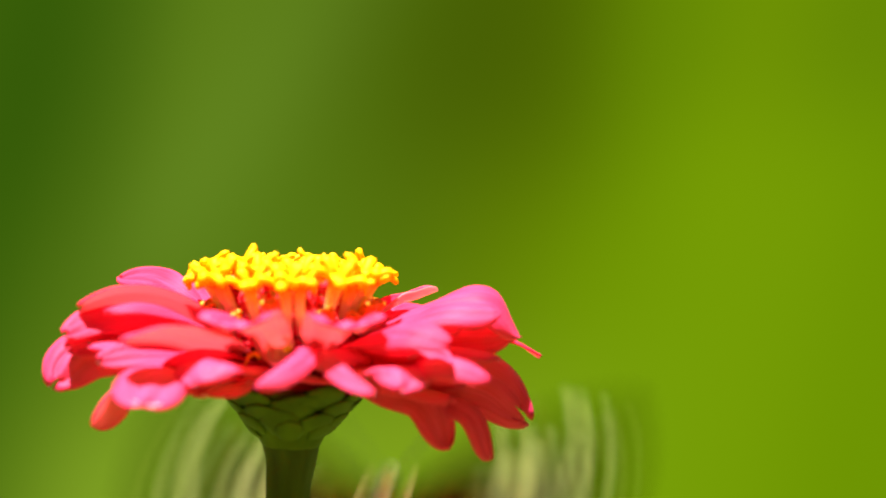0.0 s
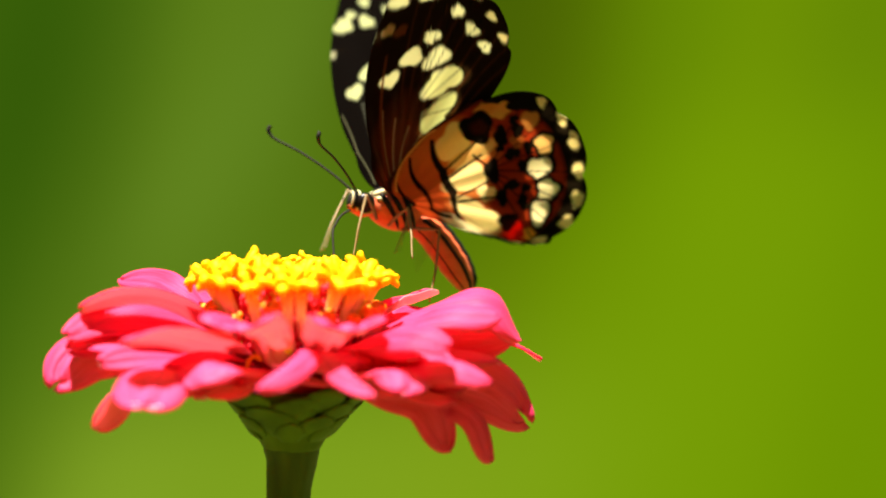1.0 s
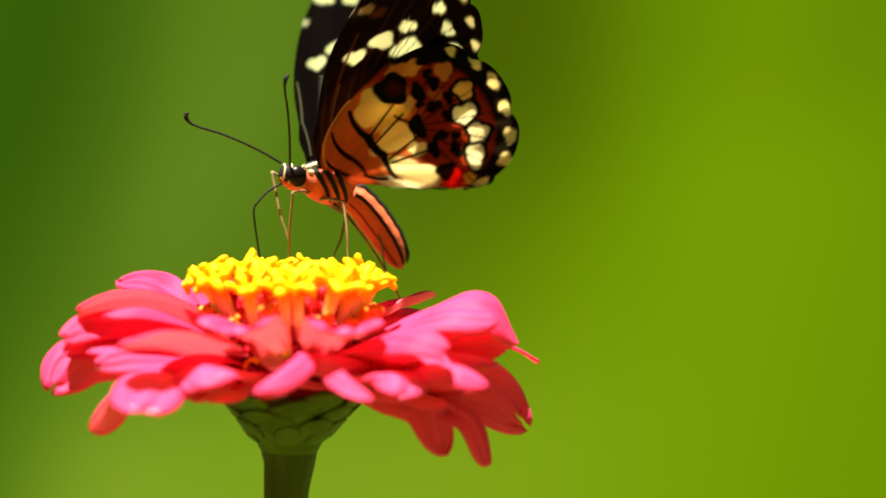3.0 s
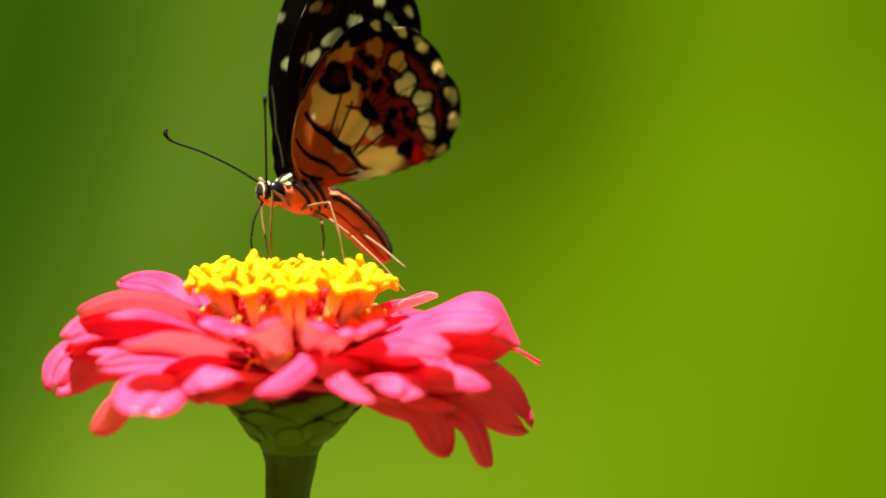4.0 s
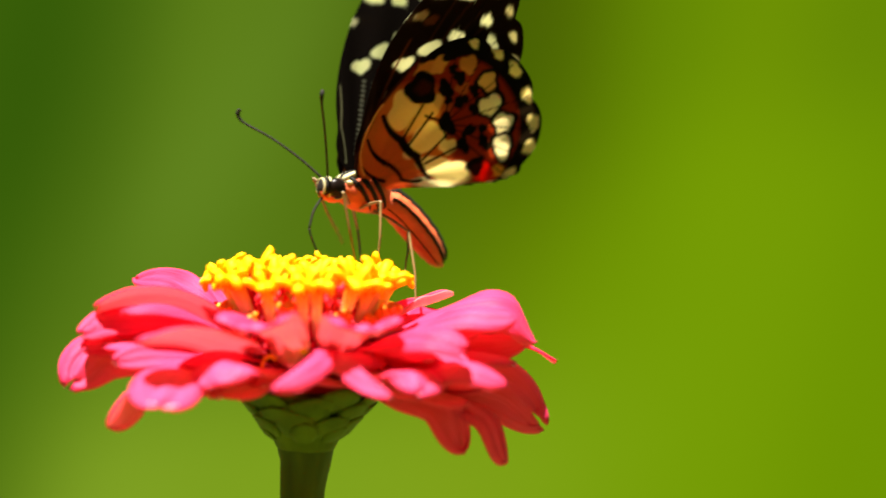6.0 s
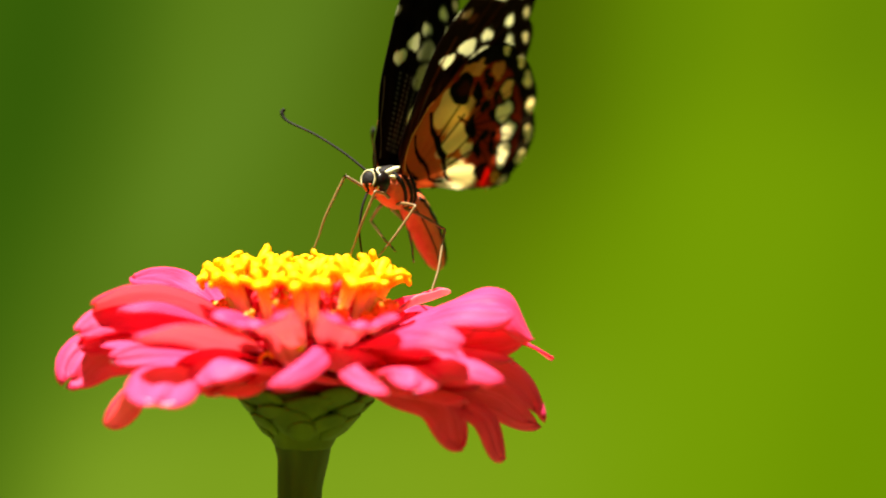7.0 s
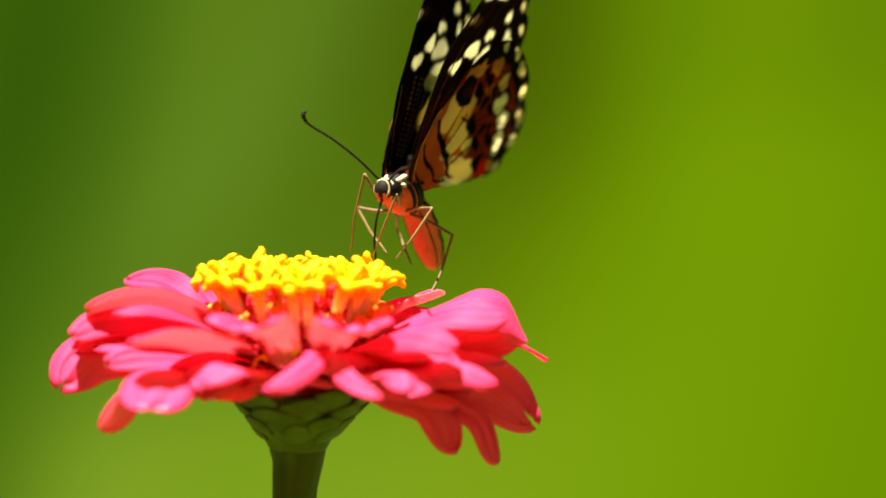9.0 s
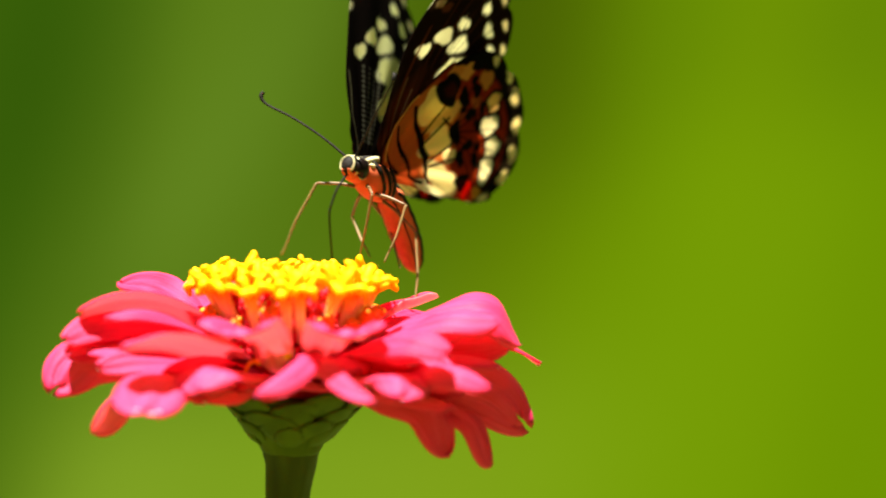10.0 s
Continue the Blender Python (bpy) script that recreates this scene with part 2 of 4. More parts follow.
def stem():
    heights = [-15.4, -16.4, -17.2, -18.0, -19.0, -20.5, -23, -27] + [-33 - 26 * i for i in range(20)] + [-STAND * 1000 - 4]
    widths = [4.5, 4.45, 4.35, 4.15, 3.95, 3.75, 3.5, 3.35]
    pts, rad = [], []
    for i, z in enumerate(heights):
        t = (-z - 15.4) / (STAND * 1000)
        rad.append(widths[i] if i < len(widths) else 3.3 + 0.8 * t)
        pts.append((1.2 * math.sin(t * 5) * t * 3 - 1.0 * (1 - t) - max(0, 4.0 - rad[-1]), 2 * math.sin(3 * t) * t, z))
    v, f = tube(pts, rad, 42)
    out = []
    for i, p in enumerate(v):
        j = i % 42
        c = Vector(pts[i // 42])
        k = 1 + 0.03 * min(1, (i // 42) / 5) * math.cos(j / 42 * 2 * math.pi * 7)
        out.append(c + (Vector(p) - c) * k)
    part("stem", mesh_of("stem", *scaled((out, f))), STEM, flower, "ridged dark green flower stem")


def cup_radius(z):
    """Radius of the green cup below the petals at height z (mm)."""
    t = min(max((z + 16.5) / 9.5, 0), 1)
    return 4.4 + 7.4 * t ** 0.9


def involucre():
    verts, faces = [], []
    prof = [(3.6, -16.9), (4.35, -16.9), (4.7, -16.3), (5.9, -14), (7.8, -11.5), (9.6, -9), (10.4, -7.6), (9.6, -7.0), (0.1, -6.8)]
    segs = 36
    for r, z in prof:
        for j in range(segs):
            a = 2 * math.pi * j / segs
            verts.append((r * math.cos(a) - 0.9 * (1 if z < -8 else 0.3), r * math.sin(a), z))
    for i in range(len(prof) - 1):
        for j in range(segs):
            k = (j + 1) % segs
            faces.append((i * segs + j, i * segs + k, (i + 1) * segs + k, (i + 1) * segs + j))
    cup = part("green_cup", mesh_of("green_cup", *scaled((verts, faces))), BRACT, flower, "green cup of overlapping bracts")
    rnd = random.Random(4)
    for row, (z0, n, ln, wd) in enumerate(((-15.9, 7, 5.0, 4.8), (-15.0, 8, 6.2, 6.6), (-12.8, 9, 6.0, 7.4), (-10.6, 10, 5.4, 7.4))):
        for k in range(n):
            az = 2 * math.pi * (k + 0.5 * (row % 2) + rnd.uniform(-0.28, 0.28)) / n
            flare = rnd.uniform(0.0, 0.5)
            grid = []
            lk = ln * rnd.uniform(0.8, 1.25)
            for i in range(9):
                s = i / 8
                z = z0 + lk * 0.72 * s
                w = wd * 0.5 * (0.3 + 1.4 * s if s < 0.5 else math.sqrt(max(0.0, 1 - ((s - 0.5) / 0.5) ** 2.4)) * 0.98 + 0.02)
                r = cup_radius(z) - 1.0 + 1.1 * min(1, 2.2 * s) + flare * s * s
                grid.append([((r - 0.10 * (t * w) ** 2 / r) * math.cos(az + t * w / r) - 0.9 + 0.09 * max(0, z + 15), (r - 0.10 * (t * w) ** 2 / r) * math.sin(az + t * w / r), z)
                             for t in (-1, -0.6, -0.2, 0.2, 0.6, 1)])
            part("bract", mesh_of("bract", *scaled(sheet(grid, 0.16))), BRACT, cup)


stem()
involucre()

def petal(az, way, wide, face=0.0, arc=40.0, lip=0.0, notch=0.04, blunt=0.74, wave=0.35, base=-3.0, root=9.0, pleat=0.10):
    """One ray petal. az: where on the disc it grows, degrees; way: places that its midline passes on to its tip, mm; wide: its
    width at even steps from root to tip; face: turn of its upper side towards the side it is seen from; arc: how far the blade is
    arched from edge to edge, degrees (minus: a trough); lip: how far the rim turns up (minus: over), mm."""
    rnd = random.Random(int(az * 7 + way[-1][0] * 13))
    ns, nw = 30, 17
    a = radians(az)
    line = smooth_path([(root * math.cos(a), root * math.sin(a), base)] + list(way), 12)
    line = np.array([tuple(p) for p in line])
    dist = np.concatenate([[0], np.cumsum(np.linalg.norm(np.diff(line, axis=0), axis=1))])
    total = dist[-1]

    def at_run(q):
        return np.array([np.interp(q * total, dist, line[:, k]) for k in range(3)])

    ph = rnd.uniform(0, 6)
    steps = np.linspace(0, 1, len(wide))
    grid = []
    for i in range(ns):
        s = 1 - (1 - i / (ns - 1)) ** 1.3
        tan = at_run(min(s + 0.03, 1)) - at_run(max(s - 0.03, 0))
        tan /= np.linalg.norm(tan)
        up = np.array([math.cos(a) * 0.3, math.sin(a) * 0.3, 1.0])
        up -= tan * up.dot(tan)
        up /= np.linalg.norm(up)
        side = np.cross(tan, up)
        lead = side if side[1] < -0.2 or (abs(side[1]) <= 0.2 and side[0] > 0) else -side
        turn = radians(face) * min(1, 1.6 * s)
        nrm = up * math.cos(turn) + lead * math.sin(turn)
        side = np.cross(tan, nrm)
        w = 0.5 * np.interp(s, steps, wide) * (math.sqrt(max(0.0, 1 - max(0.0, (s - blunt) / (1 - blunt)) ** 2.4)) + 0.03)
        half = radians(arc) / 2 * min(1, 0.5 + s)
        row = []
        for j in range(nw):
            t = -1 + 2 * j / (nw - 1)
            q = s * (1 - notch * (0.6 * (1 - t * t) ** 4 + 0.4 * math.cos(t * 6 + ph) ** 2) * s ** 6)
            c = at_run(q)
            if abs(half) > 0.02:
                across, lift = w / half * math.sin(t * half), w / half * (math.cos(t * half) - 1)
            else:
                across, lift = t * w, 0.0
            lift += pleat * math.cos(t * 9.5 + 0.6 * math.sin(ph)) * min(1, 2 * s) * min(1, w / 2)
            lift += wave * s * math.sin(ph + 3.5 * s + 2.4 * t) + lip * max(s ** 7, abs(t) ** 5 * s * 0.6)
            row.append(tuple(c + side * across + nrm * lift))
        grid.append(row)
    v, f = sheet(grid, 0.16)
    me = mesh_of("petal", *scaled((v, f)))
    me.materials.append(PETAL)
    me.materials.append(PETAL_BACK)
    at = me.attributes.new("blade", "FLOAT_VECTOR", "POINT")
    seat = [(-1 + 2 * j / (nw - 1), i / (ns - 1) * 2, ph) for i in range(ns) for j in range(nw)]
    at.data.foreach_set("vector", [c for p in seat + seat for c in p])
    blade = 2 * (ns - 1) * (nw - 1)
    me.polygons.foreach_set("material_index", [1 if i < blade and i % 2 == 0 else 0 for i in range(len(f))])
    return part("petal", me, None, flower)


# back and left, highest
petal(150, [(-17.4, 6, 5.8), (-23.8, 12, 8.7), (-30.1, 16, 8.8)], (3, 5, 5.4, 4.6), face=46, base=-0.5, lip=-0.8)
petal(128, [(-13.6, 14, 5.3), (-16.8, 20, 7.1), (-19.8, 24, 7.4)], (3, 5, 6, 5), face=20, base=0)
petal(178, [(-18.2, -4, 6.4), (-26.3, -6, 7.6), (-33.3, -7, 5.4)], (3, 5.5, 7, 6), face=-38, base=-1, arc=50)
petal(184, [(-17.8, -8, 4.4), (-23.5, -11, 6.1), (-28.5, -13, 5.4)], (3, 4.5, 4.5, 4), face=16, base=-1.5)
petal(190, [(-19, -5, 3.1), (-29.2, -7, 4.2), (-35.4, -9, 1.5)], (3.5, 5.6, 6.4, 6), face=42, base=-2)
petal(199, [(-19, -5, 1.2), (-28.5, -6, 1.5), (-35, -8, -0.8)], (4, 6.5, 7, 6), face=48, base=-2.5)
petal(197, [(-19, -5, -1.1), (-31.5, -6, -1), (-37.3, -9, -6.7)], (5, 8.5, 10, 9.8), face=46, base=-3.5, notch=0.10, pleat=0.22)
petal(215, [(-13.8, -15, 1.8), (-19.7, -19, 3.1), (-25.1, -22, 2.1)], (3.5, 7, 8, 6), face=-30, base=-2, arc=30, pleat=0.14)
petal(212, [(-17.6, -11, -1.1), (-23.7, -14, -0.7), (-29.3, -16, -1.7)], (4, 6, 6, 4), face=44, base=-3)
petal(232, [(-14, -13, -3.7), (-19.8, -19, -3), (-20.9, -29, -7.3)], (5, 9, 11, 11), face=14, base=-4, notch=0.12, pleat=0.2)
petal(240, [(-7.9, -14, -2.7), (-12.1, -20, -1.5), (-13.5, -24, -4.4)], (4, 8, 11, 10.5), face=0, base=-3.5, notch=0.05)
petal(200, [(-18.8, -8, -6), (-25.9, -10, -7.1), (-30.6, -12, -12.1)], (1.4, 1.6, 2.0, 2.6, 6.4, 6.2), face=-68, base=-5, arc=120, blunt=0.84, notch=0, wave=0.1)
# upright pleated pair in front
petal(256, [(-3.2, -13.5, -0), (-5.3, -16.5, 2.7), (-6.6, -18.5, 3.9), (-7.3, -20, 4.3), (-7.9, -21.5, 3.4)], (1.5, 7, 11.5, 13, 13), face=-6, base=-3, root=11, arc=-85, blunt=0.93, pleat=0.4, wave=0.1, notch=0)
petal(286, [(5.2, -13.5, -0), (6.9, -16.5, 2.7), (7.8, -18.5, 3.9), (8.3, -20, 4.3), (8.9, -21.5, 3.4)], (1.5, 6.5, 10.5, 12, 12), face=-4, base=-3, root=11, arc=-70, blunt=0.93, pleat=0.4, wave=0.1, notch=0)
petal(272, [(3, -18, 0.3), (0.5, -25, -1.8), (-4.4, -29, -4.2)], (3, 3.6, 4.2, 4), face=14, base=-0.5, arc=70)
petal(278, [(4.2, -18, -0.1), (8.2, -25, -3), (12.7, -29, -5.2)], (3, 3.2, 3.6, 3.4), face=14, base=-0.5, arc=70)
# front and right
petal(303, [(10.8, -14, -3), (16.1, -20, -2.2), (16.6, -24, -5.4)], (4, 8, 10, 9.5), face=0, base=-3.5, notch=0.06)
petal(318, [(11.7, -14, 1.7), (18.6, -19, 3.1), (23.8, -22, 1.3)], (4, 7, 7.5, 5.5), face=25, base=-2)
petal(328, [(11.6, -12, -1.2), (18.5, -15, -1.4), (24.5, -16, -2.3)], (5, 8, 9, 6), face=40, base=-3)
petal(338, [(15, -6, 1.8), (20.6, -9, 4.1), (26.2, -10, 2.9)], (4, 7, 7.5, 6.5), face=36, base=-1.5)
petal(0, [(14.9, -2, 3), (23.6, -4, 6.5), (30.8, -4, 6.7), (34.8, -3, 0.6)], (5, 11, 15, 11), face=22, base=-1, arc=80, notch=0, blunt=0.8)
petal(356, [(15.9, -8, 2.9), (23.6, -11, 5.7), (31.7, -12, 5)], (4, 7, 8, 7.5), face=30, base=-1, arc=60)
petal(352, [(14.9, -3, -0.4), (24.5, -3, 0.6), (33.6, -2, 0.7)], (5, 7.5, 8, 5), face=58, base=-2.5, arc=30)
petal(8, [(24.5, 2, 0.8), (32.9, 2, -0.1), (38.1, 2, -3.1)], (3, 5, 4, 1.2), face=20, base=-3, notch=0)
petal(352, [(15.8, -3, -5.4), (28.9, -4, -5.9), (36.6, -4, -12.8)], (5, 9, 11, 7.5), face=60, base=-5, notch=0.14, arc=60, pleat=0.25, wave=0.8)
petal(335, [(16, -15, -2.9), (23.6, -19, -2), (29.8, -21, -4.1)], (4, 6, 6, 5.4), face=30, base=-4)
petal(325, [(14.1, -8, -6.7), (20.4, -10, -8.4), (23.8, -10, -16)], (4, 6.5, 7.4, 7), face=44, base=-5.5, notch=0.08, arc=90, wave=0.7, pleat=0.2)
petal(337, [(17.6, -6, -7.4), (27.3, -8, -10.4), (30.2, -8, -18)], (4, 4.6, 4.8, 5.4, 5), face=30, base=-5.5, arc=100, pleat=0.2)
petal(14, [(14.7, 8, 4.4), (18.3, 9, 5.4), (22, 10, 6.7)], (3, 4.2, 4.4, 4.4), face=0, base=2, arc=-200, notch=0, wave=0.1, blunt=0.86)
petal(26, [(14.7, 8, 2.6), (18.2, 12, 3.5), (21.5, 14, 2.8)], (4, 6, 6, 5), face=30, base=0)
# fuller under-layers, mostly in shade
petal(338, [(16.1, -6.5, -4.4), (22.9, -9.3, -4.5), (27.8, -11.2, -5)], (5, 9, 11, 10), base=-5)
petal(325, [(12.3, -8.6, -4), (16.6, -11.6, -3.8), (19.7, -13.8, -4)], (5, 9, 11, 10), base=-5)
petal(318, [(11.4, -10.3, -0.1), (15.6, -14.1, 0.1), (18.6, -16.7, -1)], (5, 6, 8, 7), base=-3)
petal(301, [(6.9, -11.5, -0.5), (8.9, -14.8, -0.7), (10.3, -17.1, -2)], (5, 6, 8, 7), base=-3)
petal(290, [(4.2, -11.5, -0.9), (5.1, -14.1, -1.4), (5.8, -16, -3)], (5, 6, 8, 7), base=-3)
petal(196, [(-17.9, -5.1, 0.3), (-26, -7.4, 0.8), (-31.7, -9.1, 0)], (5, 9, 11, 10), base=-3)
petal(187, [(-17.7, -2.2, -0.7), (-25.3, -3.1, -1.1), (-30.8, -3.8, -2.5)], (5, 9, 11, 10), base=-3)
petal(219, [(-12, -9.7, -0.7), (-16.3, -13.2, -1.1), (-19.4, -15.7, -2.5)], (5, 8, 10, 9), base=-3)
petal(211, [(-13.9, -8.3, -4.4), (-19.3, -11.6, -4.5), (-23.1, -13.9, -5)], (5, 8, 10, 9), base=-5)
petal(344, [(17.9, -5.1, -0.6), (26, -7.4, -0.8), (31.7, -9.1, -2.2)], (5, 9, 11, 10), base=-3)
petal(322, [(12.8, -10, -2.3), (17.7, -13.9, -2.4), (21.3, -16.6, -3.6)], (5, 8, 10, 9), base=-5)
petal(331, [(14.5, -8, -5.6), (20.3, -11.3, -6.8), (24.5, -13.6, -8)], (5, 7, 9, 8), base=-5)
petal(183, [(-16.2, -0.8, -5), (-22.5, -1.2, -5.7), (-27, -1.4, -6.6)], (5, 9, 11, 10), base=-5)
petal(206, [(-13.5, -6.6, -5.1), (-18.2, -8.9, -6), (-21.6, -10.5, -6.9)], (5, 9, 11, 10), base=-5)
petal(228, [(-9, -10, -5.3), (-11.5, -12.8, -6.2), (-13.4, -14.9, -7.2)], (5, 8, 10, 9), base=-5)
petal(246, [(-4.8, -10.8, -4.4), (-5.8, -13, -4.5), (-6.5, -14.6, -5)], (5, 7, 9, 8), base=-5)
petal(274, [(0.8, -11, -4.4), (0.9, -12.7, -4.5), (1, -14, -5)], (5, 7, 9, 8), base=-5)
petal(310, [(7.8, -9.3, -4.4), (9.6, -11.5, -4.5), (10.9, -13, -5)], (5, 7, 9, 8), base=-5)
petal(328, [(12.4, -7.7, -5.2), (16.5, -10.3, -6), (19.5, -12.2, -7)], (5, 9, 11, 10), base=-5)
petal(350, [(16, -2.8, -5.1), (22.2, -3.9, -5.8), (26.6, -4.7, -6.7)], (5, 9, 11, 10), base=-5)
petal(75, [(4.5, 16.8, 1.5), (6.4, 23.9, 3.1), (7.8, 29, 3)], (5, 9, 11, 10), base=-3)
petal(105, [(-4.5, 16.8, 1.5), (-6.4, 23.9, 3.1), (-7.8, 29, 3)], (5, 9, 11, 10), base=-3)
petal(90, [(0, 19, -0.1), (0, 27.8, 0.1), (0, 34, -1)], (5, 9, 11, 10), base=-3)
petal(60, [(9.5, 16.5, -0.1), (13.9, 24, 0.1), (17, 29.4, -1)], (5, 9, 11, 10), base=-3)
petal(40, [(13.9, 11.7, 0.7), (20.1, 16.9, 1.6), (24.5, 20.6, 1)], (5, 9, 11, 10), base=-3)
petal(150, [(-15.8, 9.1, 0.3), (-22.7, 13.1, 0.8), (-27.7, 16, 0)], (5, 9, 11, 10), base=-3)


def floret_mesh(turn):
    """One open floret: a stout flared tube with five plump lobes arching outwards."""
    rnd = random.Random(turn)
    v, f = tube([(0, 0, -1.5), (0, 0, 1.0), (0, 0, 3.5), (0, 0, 5.6), (0, 0, 7.0), (0, 0, 7.7)], [0.60, 0.66, 0.74, 0.90, 1.15, 1.35], 15)
    fluted = []
    for p in v:
        a = math.atan2(p[1], p[0])
        k = 1 + 0.10 * math.cos(5 * (a - 0.3)) * min(1, max(0, p[2] / 5))
        fluted.append((p[0] * k, p[1] * k, p[2]))
    pieces = [(fluted, f)]
    for k in range(5):
        a = 2 * math.pi * k / 5 + 0.3
        far, drop = rnd.uniform(1.9, 3.1), rnd.uniform(-1.2, 2.2)
        grid = []
        for i in range(9):
            s = i / 8
            r = 0.95 + far * math.sin(s * 1.5)
            z = 7.1 + 1.7 * math.sin(min(1, s * 1.7) * math.pi / 2) - drop * max(0, s - 0.5) ** 1.5 * 2.8
            w = 0.62 + 0.16 * s if s < 0.6 else 0.72 * math.sqrt(max(0.04, 1 - ((s - 0.6) / 0.4) ** 2.4))
            grid.append([(r * math.cos(a) - t * w * math.sin(a), r * math.sin(a) + t * w * math.cos(a), z - 0.34 * w * t * t) for t in (-1, -0.5, 0, 0.5, 1)])
        pieces.append(sheet(grid, 0.40))
    return mesh_of("floret", *scaled(joined(pieces)))


def florets():
    disc_v, disc_f = joined([ball((0, 0, 1.0), (8.6, 8.6, 6.0), 12, 26), tube([(0, 0, -8.2), (0, 0, -6), (0, 0, -3), (0, 0, 0)], [9.4, 9.8, 9.4, 8.4], 26)])
    disc = part("disc", mesh_of("disc", *scaled((disc_v, disc_f))), CORE, flower, "domed dark red heart of the bloom")
    kinds = [floret_mesh(k) for k in range(4)]
    rnd = random.Random(11)
    # outermost ring, with gaps in front that show the chaff; then the inner rings
    ring = [(az, 9.9, 1.7, 25, 1.08) for az in (194, 209, 217, 243, 270, 281, 304, 321, 332, 347, 8, 30, 52, 75, 98, 120, 143, 165, 182)]
    ring += [(360 * k / 8 + 12, 6.6, 2.6, 13, 1.02) for k in range(8)]
    ring += [(360 * k / 4 + 24, 3.2, 2.9, 7, 0.98) for k in range(4)]
    for k, (az, r, z, lean, size) in enumerate(ring):
        m = pose(-0.7 * MM, 0, 0.7 * MM, 0, 0, az + rnd.uniform(-2, 2)) @ pose((r + rnd.uniform(-0.4, 0.4)) * MM, 0, (z + rnd.uniform(-0.4, 0.5)) * MM, rnd.uniform(-6, 6), lean + rnd.uniform(-5, 5), 0) @ pose(0, 0, 0, 0, 0, rnd.uniform(0, 72))
        sc = size * rnd.uniform(0.93, 1.07)
        part("floret", kinds[k % 4], FLORET, disc, at=m @ Matrix.Diagonal((sc, sc, sc, 1)))
    bud = mesh_of("bud", *scaled(joined([ball((0, 0, 1.2), (0.9, 0.9, 1.7), 7, 9), ball((0.4, 0.2, 2.5), (0.6, 0.5, 0.6), 5, 7), ball((-0.4, 0.3, 2.4), (0.5, 0.5, 0.6), 5, 7), ball((0, -0.5, 2.5), (0.5, 0.5, 0.5), 5, 7)])))
    for az, r, z, size in ((196, 12.6, 3.4, 1.3), (203, 12.4, 2.8, 1.4), (213, 12.4, 2.2, 1.3), (231, 12.0, 2.4, 1.3), (259, 12.2, 3.2, 1.9), (270, 13.2, -0.6, 1.2), (291, 12.2, 2.4, 1.3), (297, 12.4, 2.6, 1.5), (316, 12.4, 2.0, 1.4), (322, 12.6, 1.6, 1.2),
                           (331, 12.6, 3.0, 1.6), (342, 12.6, 2.8, 1.7), (352, 12.4, 3.0, 1.5), (20, 12.3, 3, 1.4), (60, 12.3, 3, 1.4), (110, 12.3, 3, 1.4), (160, 12.3, 3, 1.4)):
        m = pose(-0.7 * MM, 0, 0.3 * MM, 0, 0, az) @ pose(r * MM, 0, z * MM, 0, 26, 0)
        part("bud", bud, ORANGE if size < 1.45 else FLORET_TIP, disc, at=m @ Matrix.Diagonal((size * 0.85, size * 0.85, size * 0.75, 1)))
    pieces = []
    for k in range(1500):
        az, r = rnd.uniform(0, 2 * math.pi), rnd.uniform(9.2, 10.5)
        z = rnd.uniform(0.0, 10.0) - (r - 8.0) * 0.3
        pieces.append(ball((r * math.cos(az) - 0.7, r * math.sin(az), z), (rnd.uniform(0.25, 0.5), rnd.uniform(0.25, 0.5), rnd.uniform(0.4, 0.9)), 4, 6))
    ob = part("chaff", mesh_of("chaff", *scaled(joined(pieces))), CHAFF, disc, "crimson fringed chaff between the florets")
    tagged(ob, kind="stuff")
    # small yellow curls between the front petals
    for az, x, z, turn in ((241, 14.5, -2.2, 30), (266, 14.0, -2.6, -40), (300, 14.2, -2.0, 60)):
        path = smooth_path([(0, 0, -0.8), (0.1, 0, 0), (0.5, 0.1, 0.8), (1.4, 0.2, 1.2), (2.1, 0.1, 0.6)], 4)
        v, f = tube(path, [0.22 + 0.12 * i / len(path) for i in range(len(path))], 7)
        part("stigma", mesh_of("stigma", *scaled((v, f))), FLORET_TIP, disc, at=pose(0, 0, 0, 0, 0, az) @ pose(x * MM, 0, z * MM, 0, 0, turn + 90))


florets()

# ---- the butterfly ----
# Its own space: x ahead, y to its left, z up; millimetres. A wing is drawn flat on a board: right and down from its root, 11.15
# board units to the millimetre, and turned so that its root edge lies along the body.
BOARD, SLANT = 11.15, radians(60)
FORE_ROOT, HIND_ROOT = Vector((1.6, 1.9, 1.8)), Vector((0.6, 2.3, 1.5))
INK, SEPIA, RUST = rgb(18, 13, 9), rgb(60, 20, 10), rgb(148, 40, 14)
SAND, CREAM, IVORY, RED = rgb(224, 152, 76), rgb(246, 226, 168), rgb(242, 236, 212), rgb(214, 30, 14)


def round_the_root(outline):
    """Radius as a smooth function of direction, from an outline that can be seen whole from its root."""
    pts = np.array(outline, float)
    ang = np.unwrap(np.arctan2(-pts[:, 1], pts[:, 0]))
    rad = np.hypot(pts[:, 0], pts[:, 1])
    order = np.argsort(ang)
    ang, rad = ang[order], rad[order]

    def radius(a):
        raw = np.interp(a, ang, rad)
        step = (ang[-1] - ang[0]) / 60
        soft = sum(np.interp(np.clip(a + k * step, ang[0], ang[-1]), ang, rad) for k in (-1, -0.5, 0.5, 1))
        return 0.4 * raw + 0.15 * soft
    return ang[0], ang[-1], radius


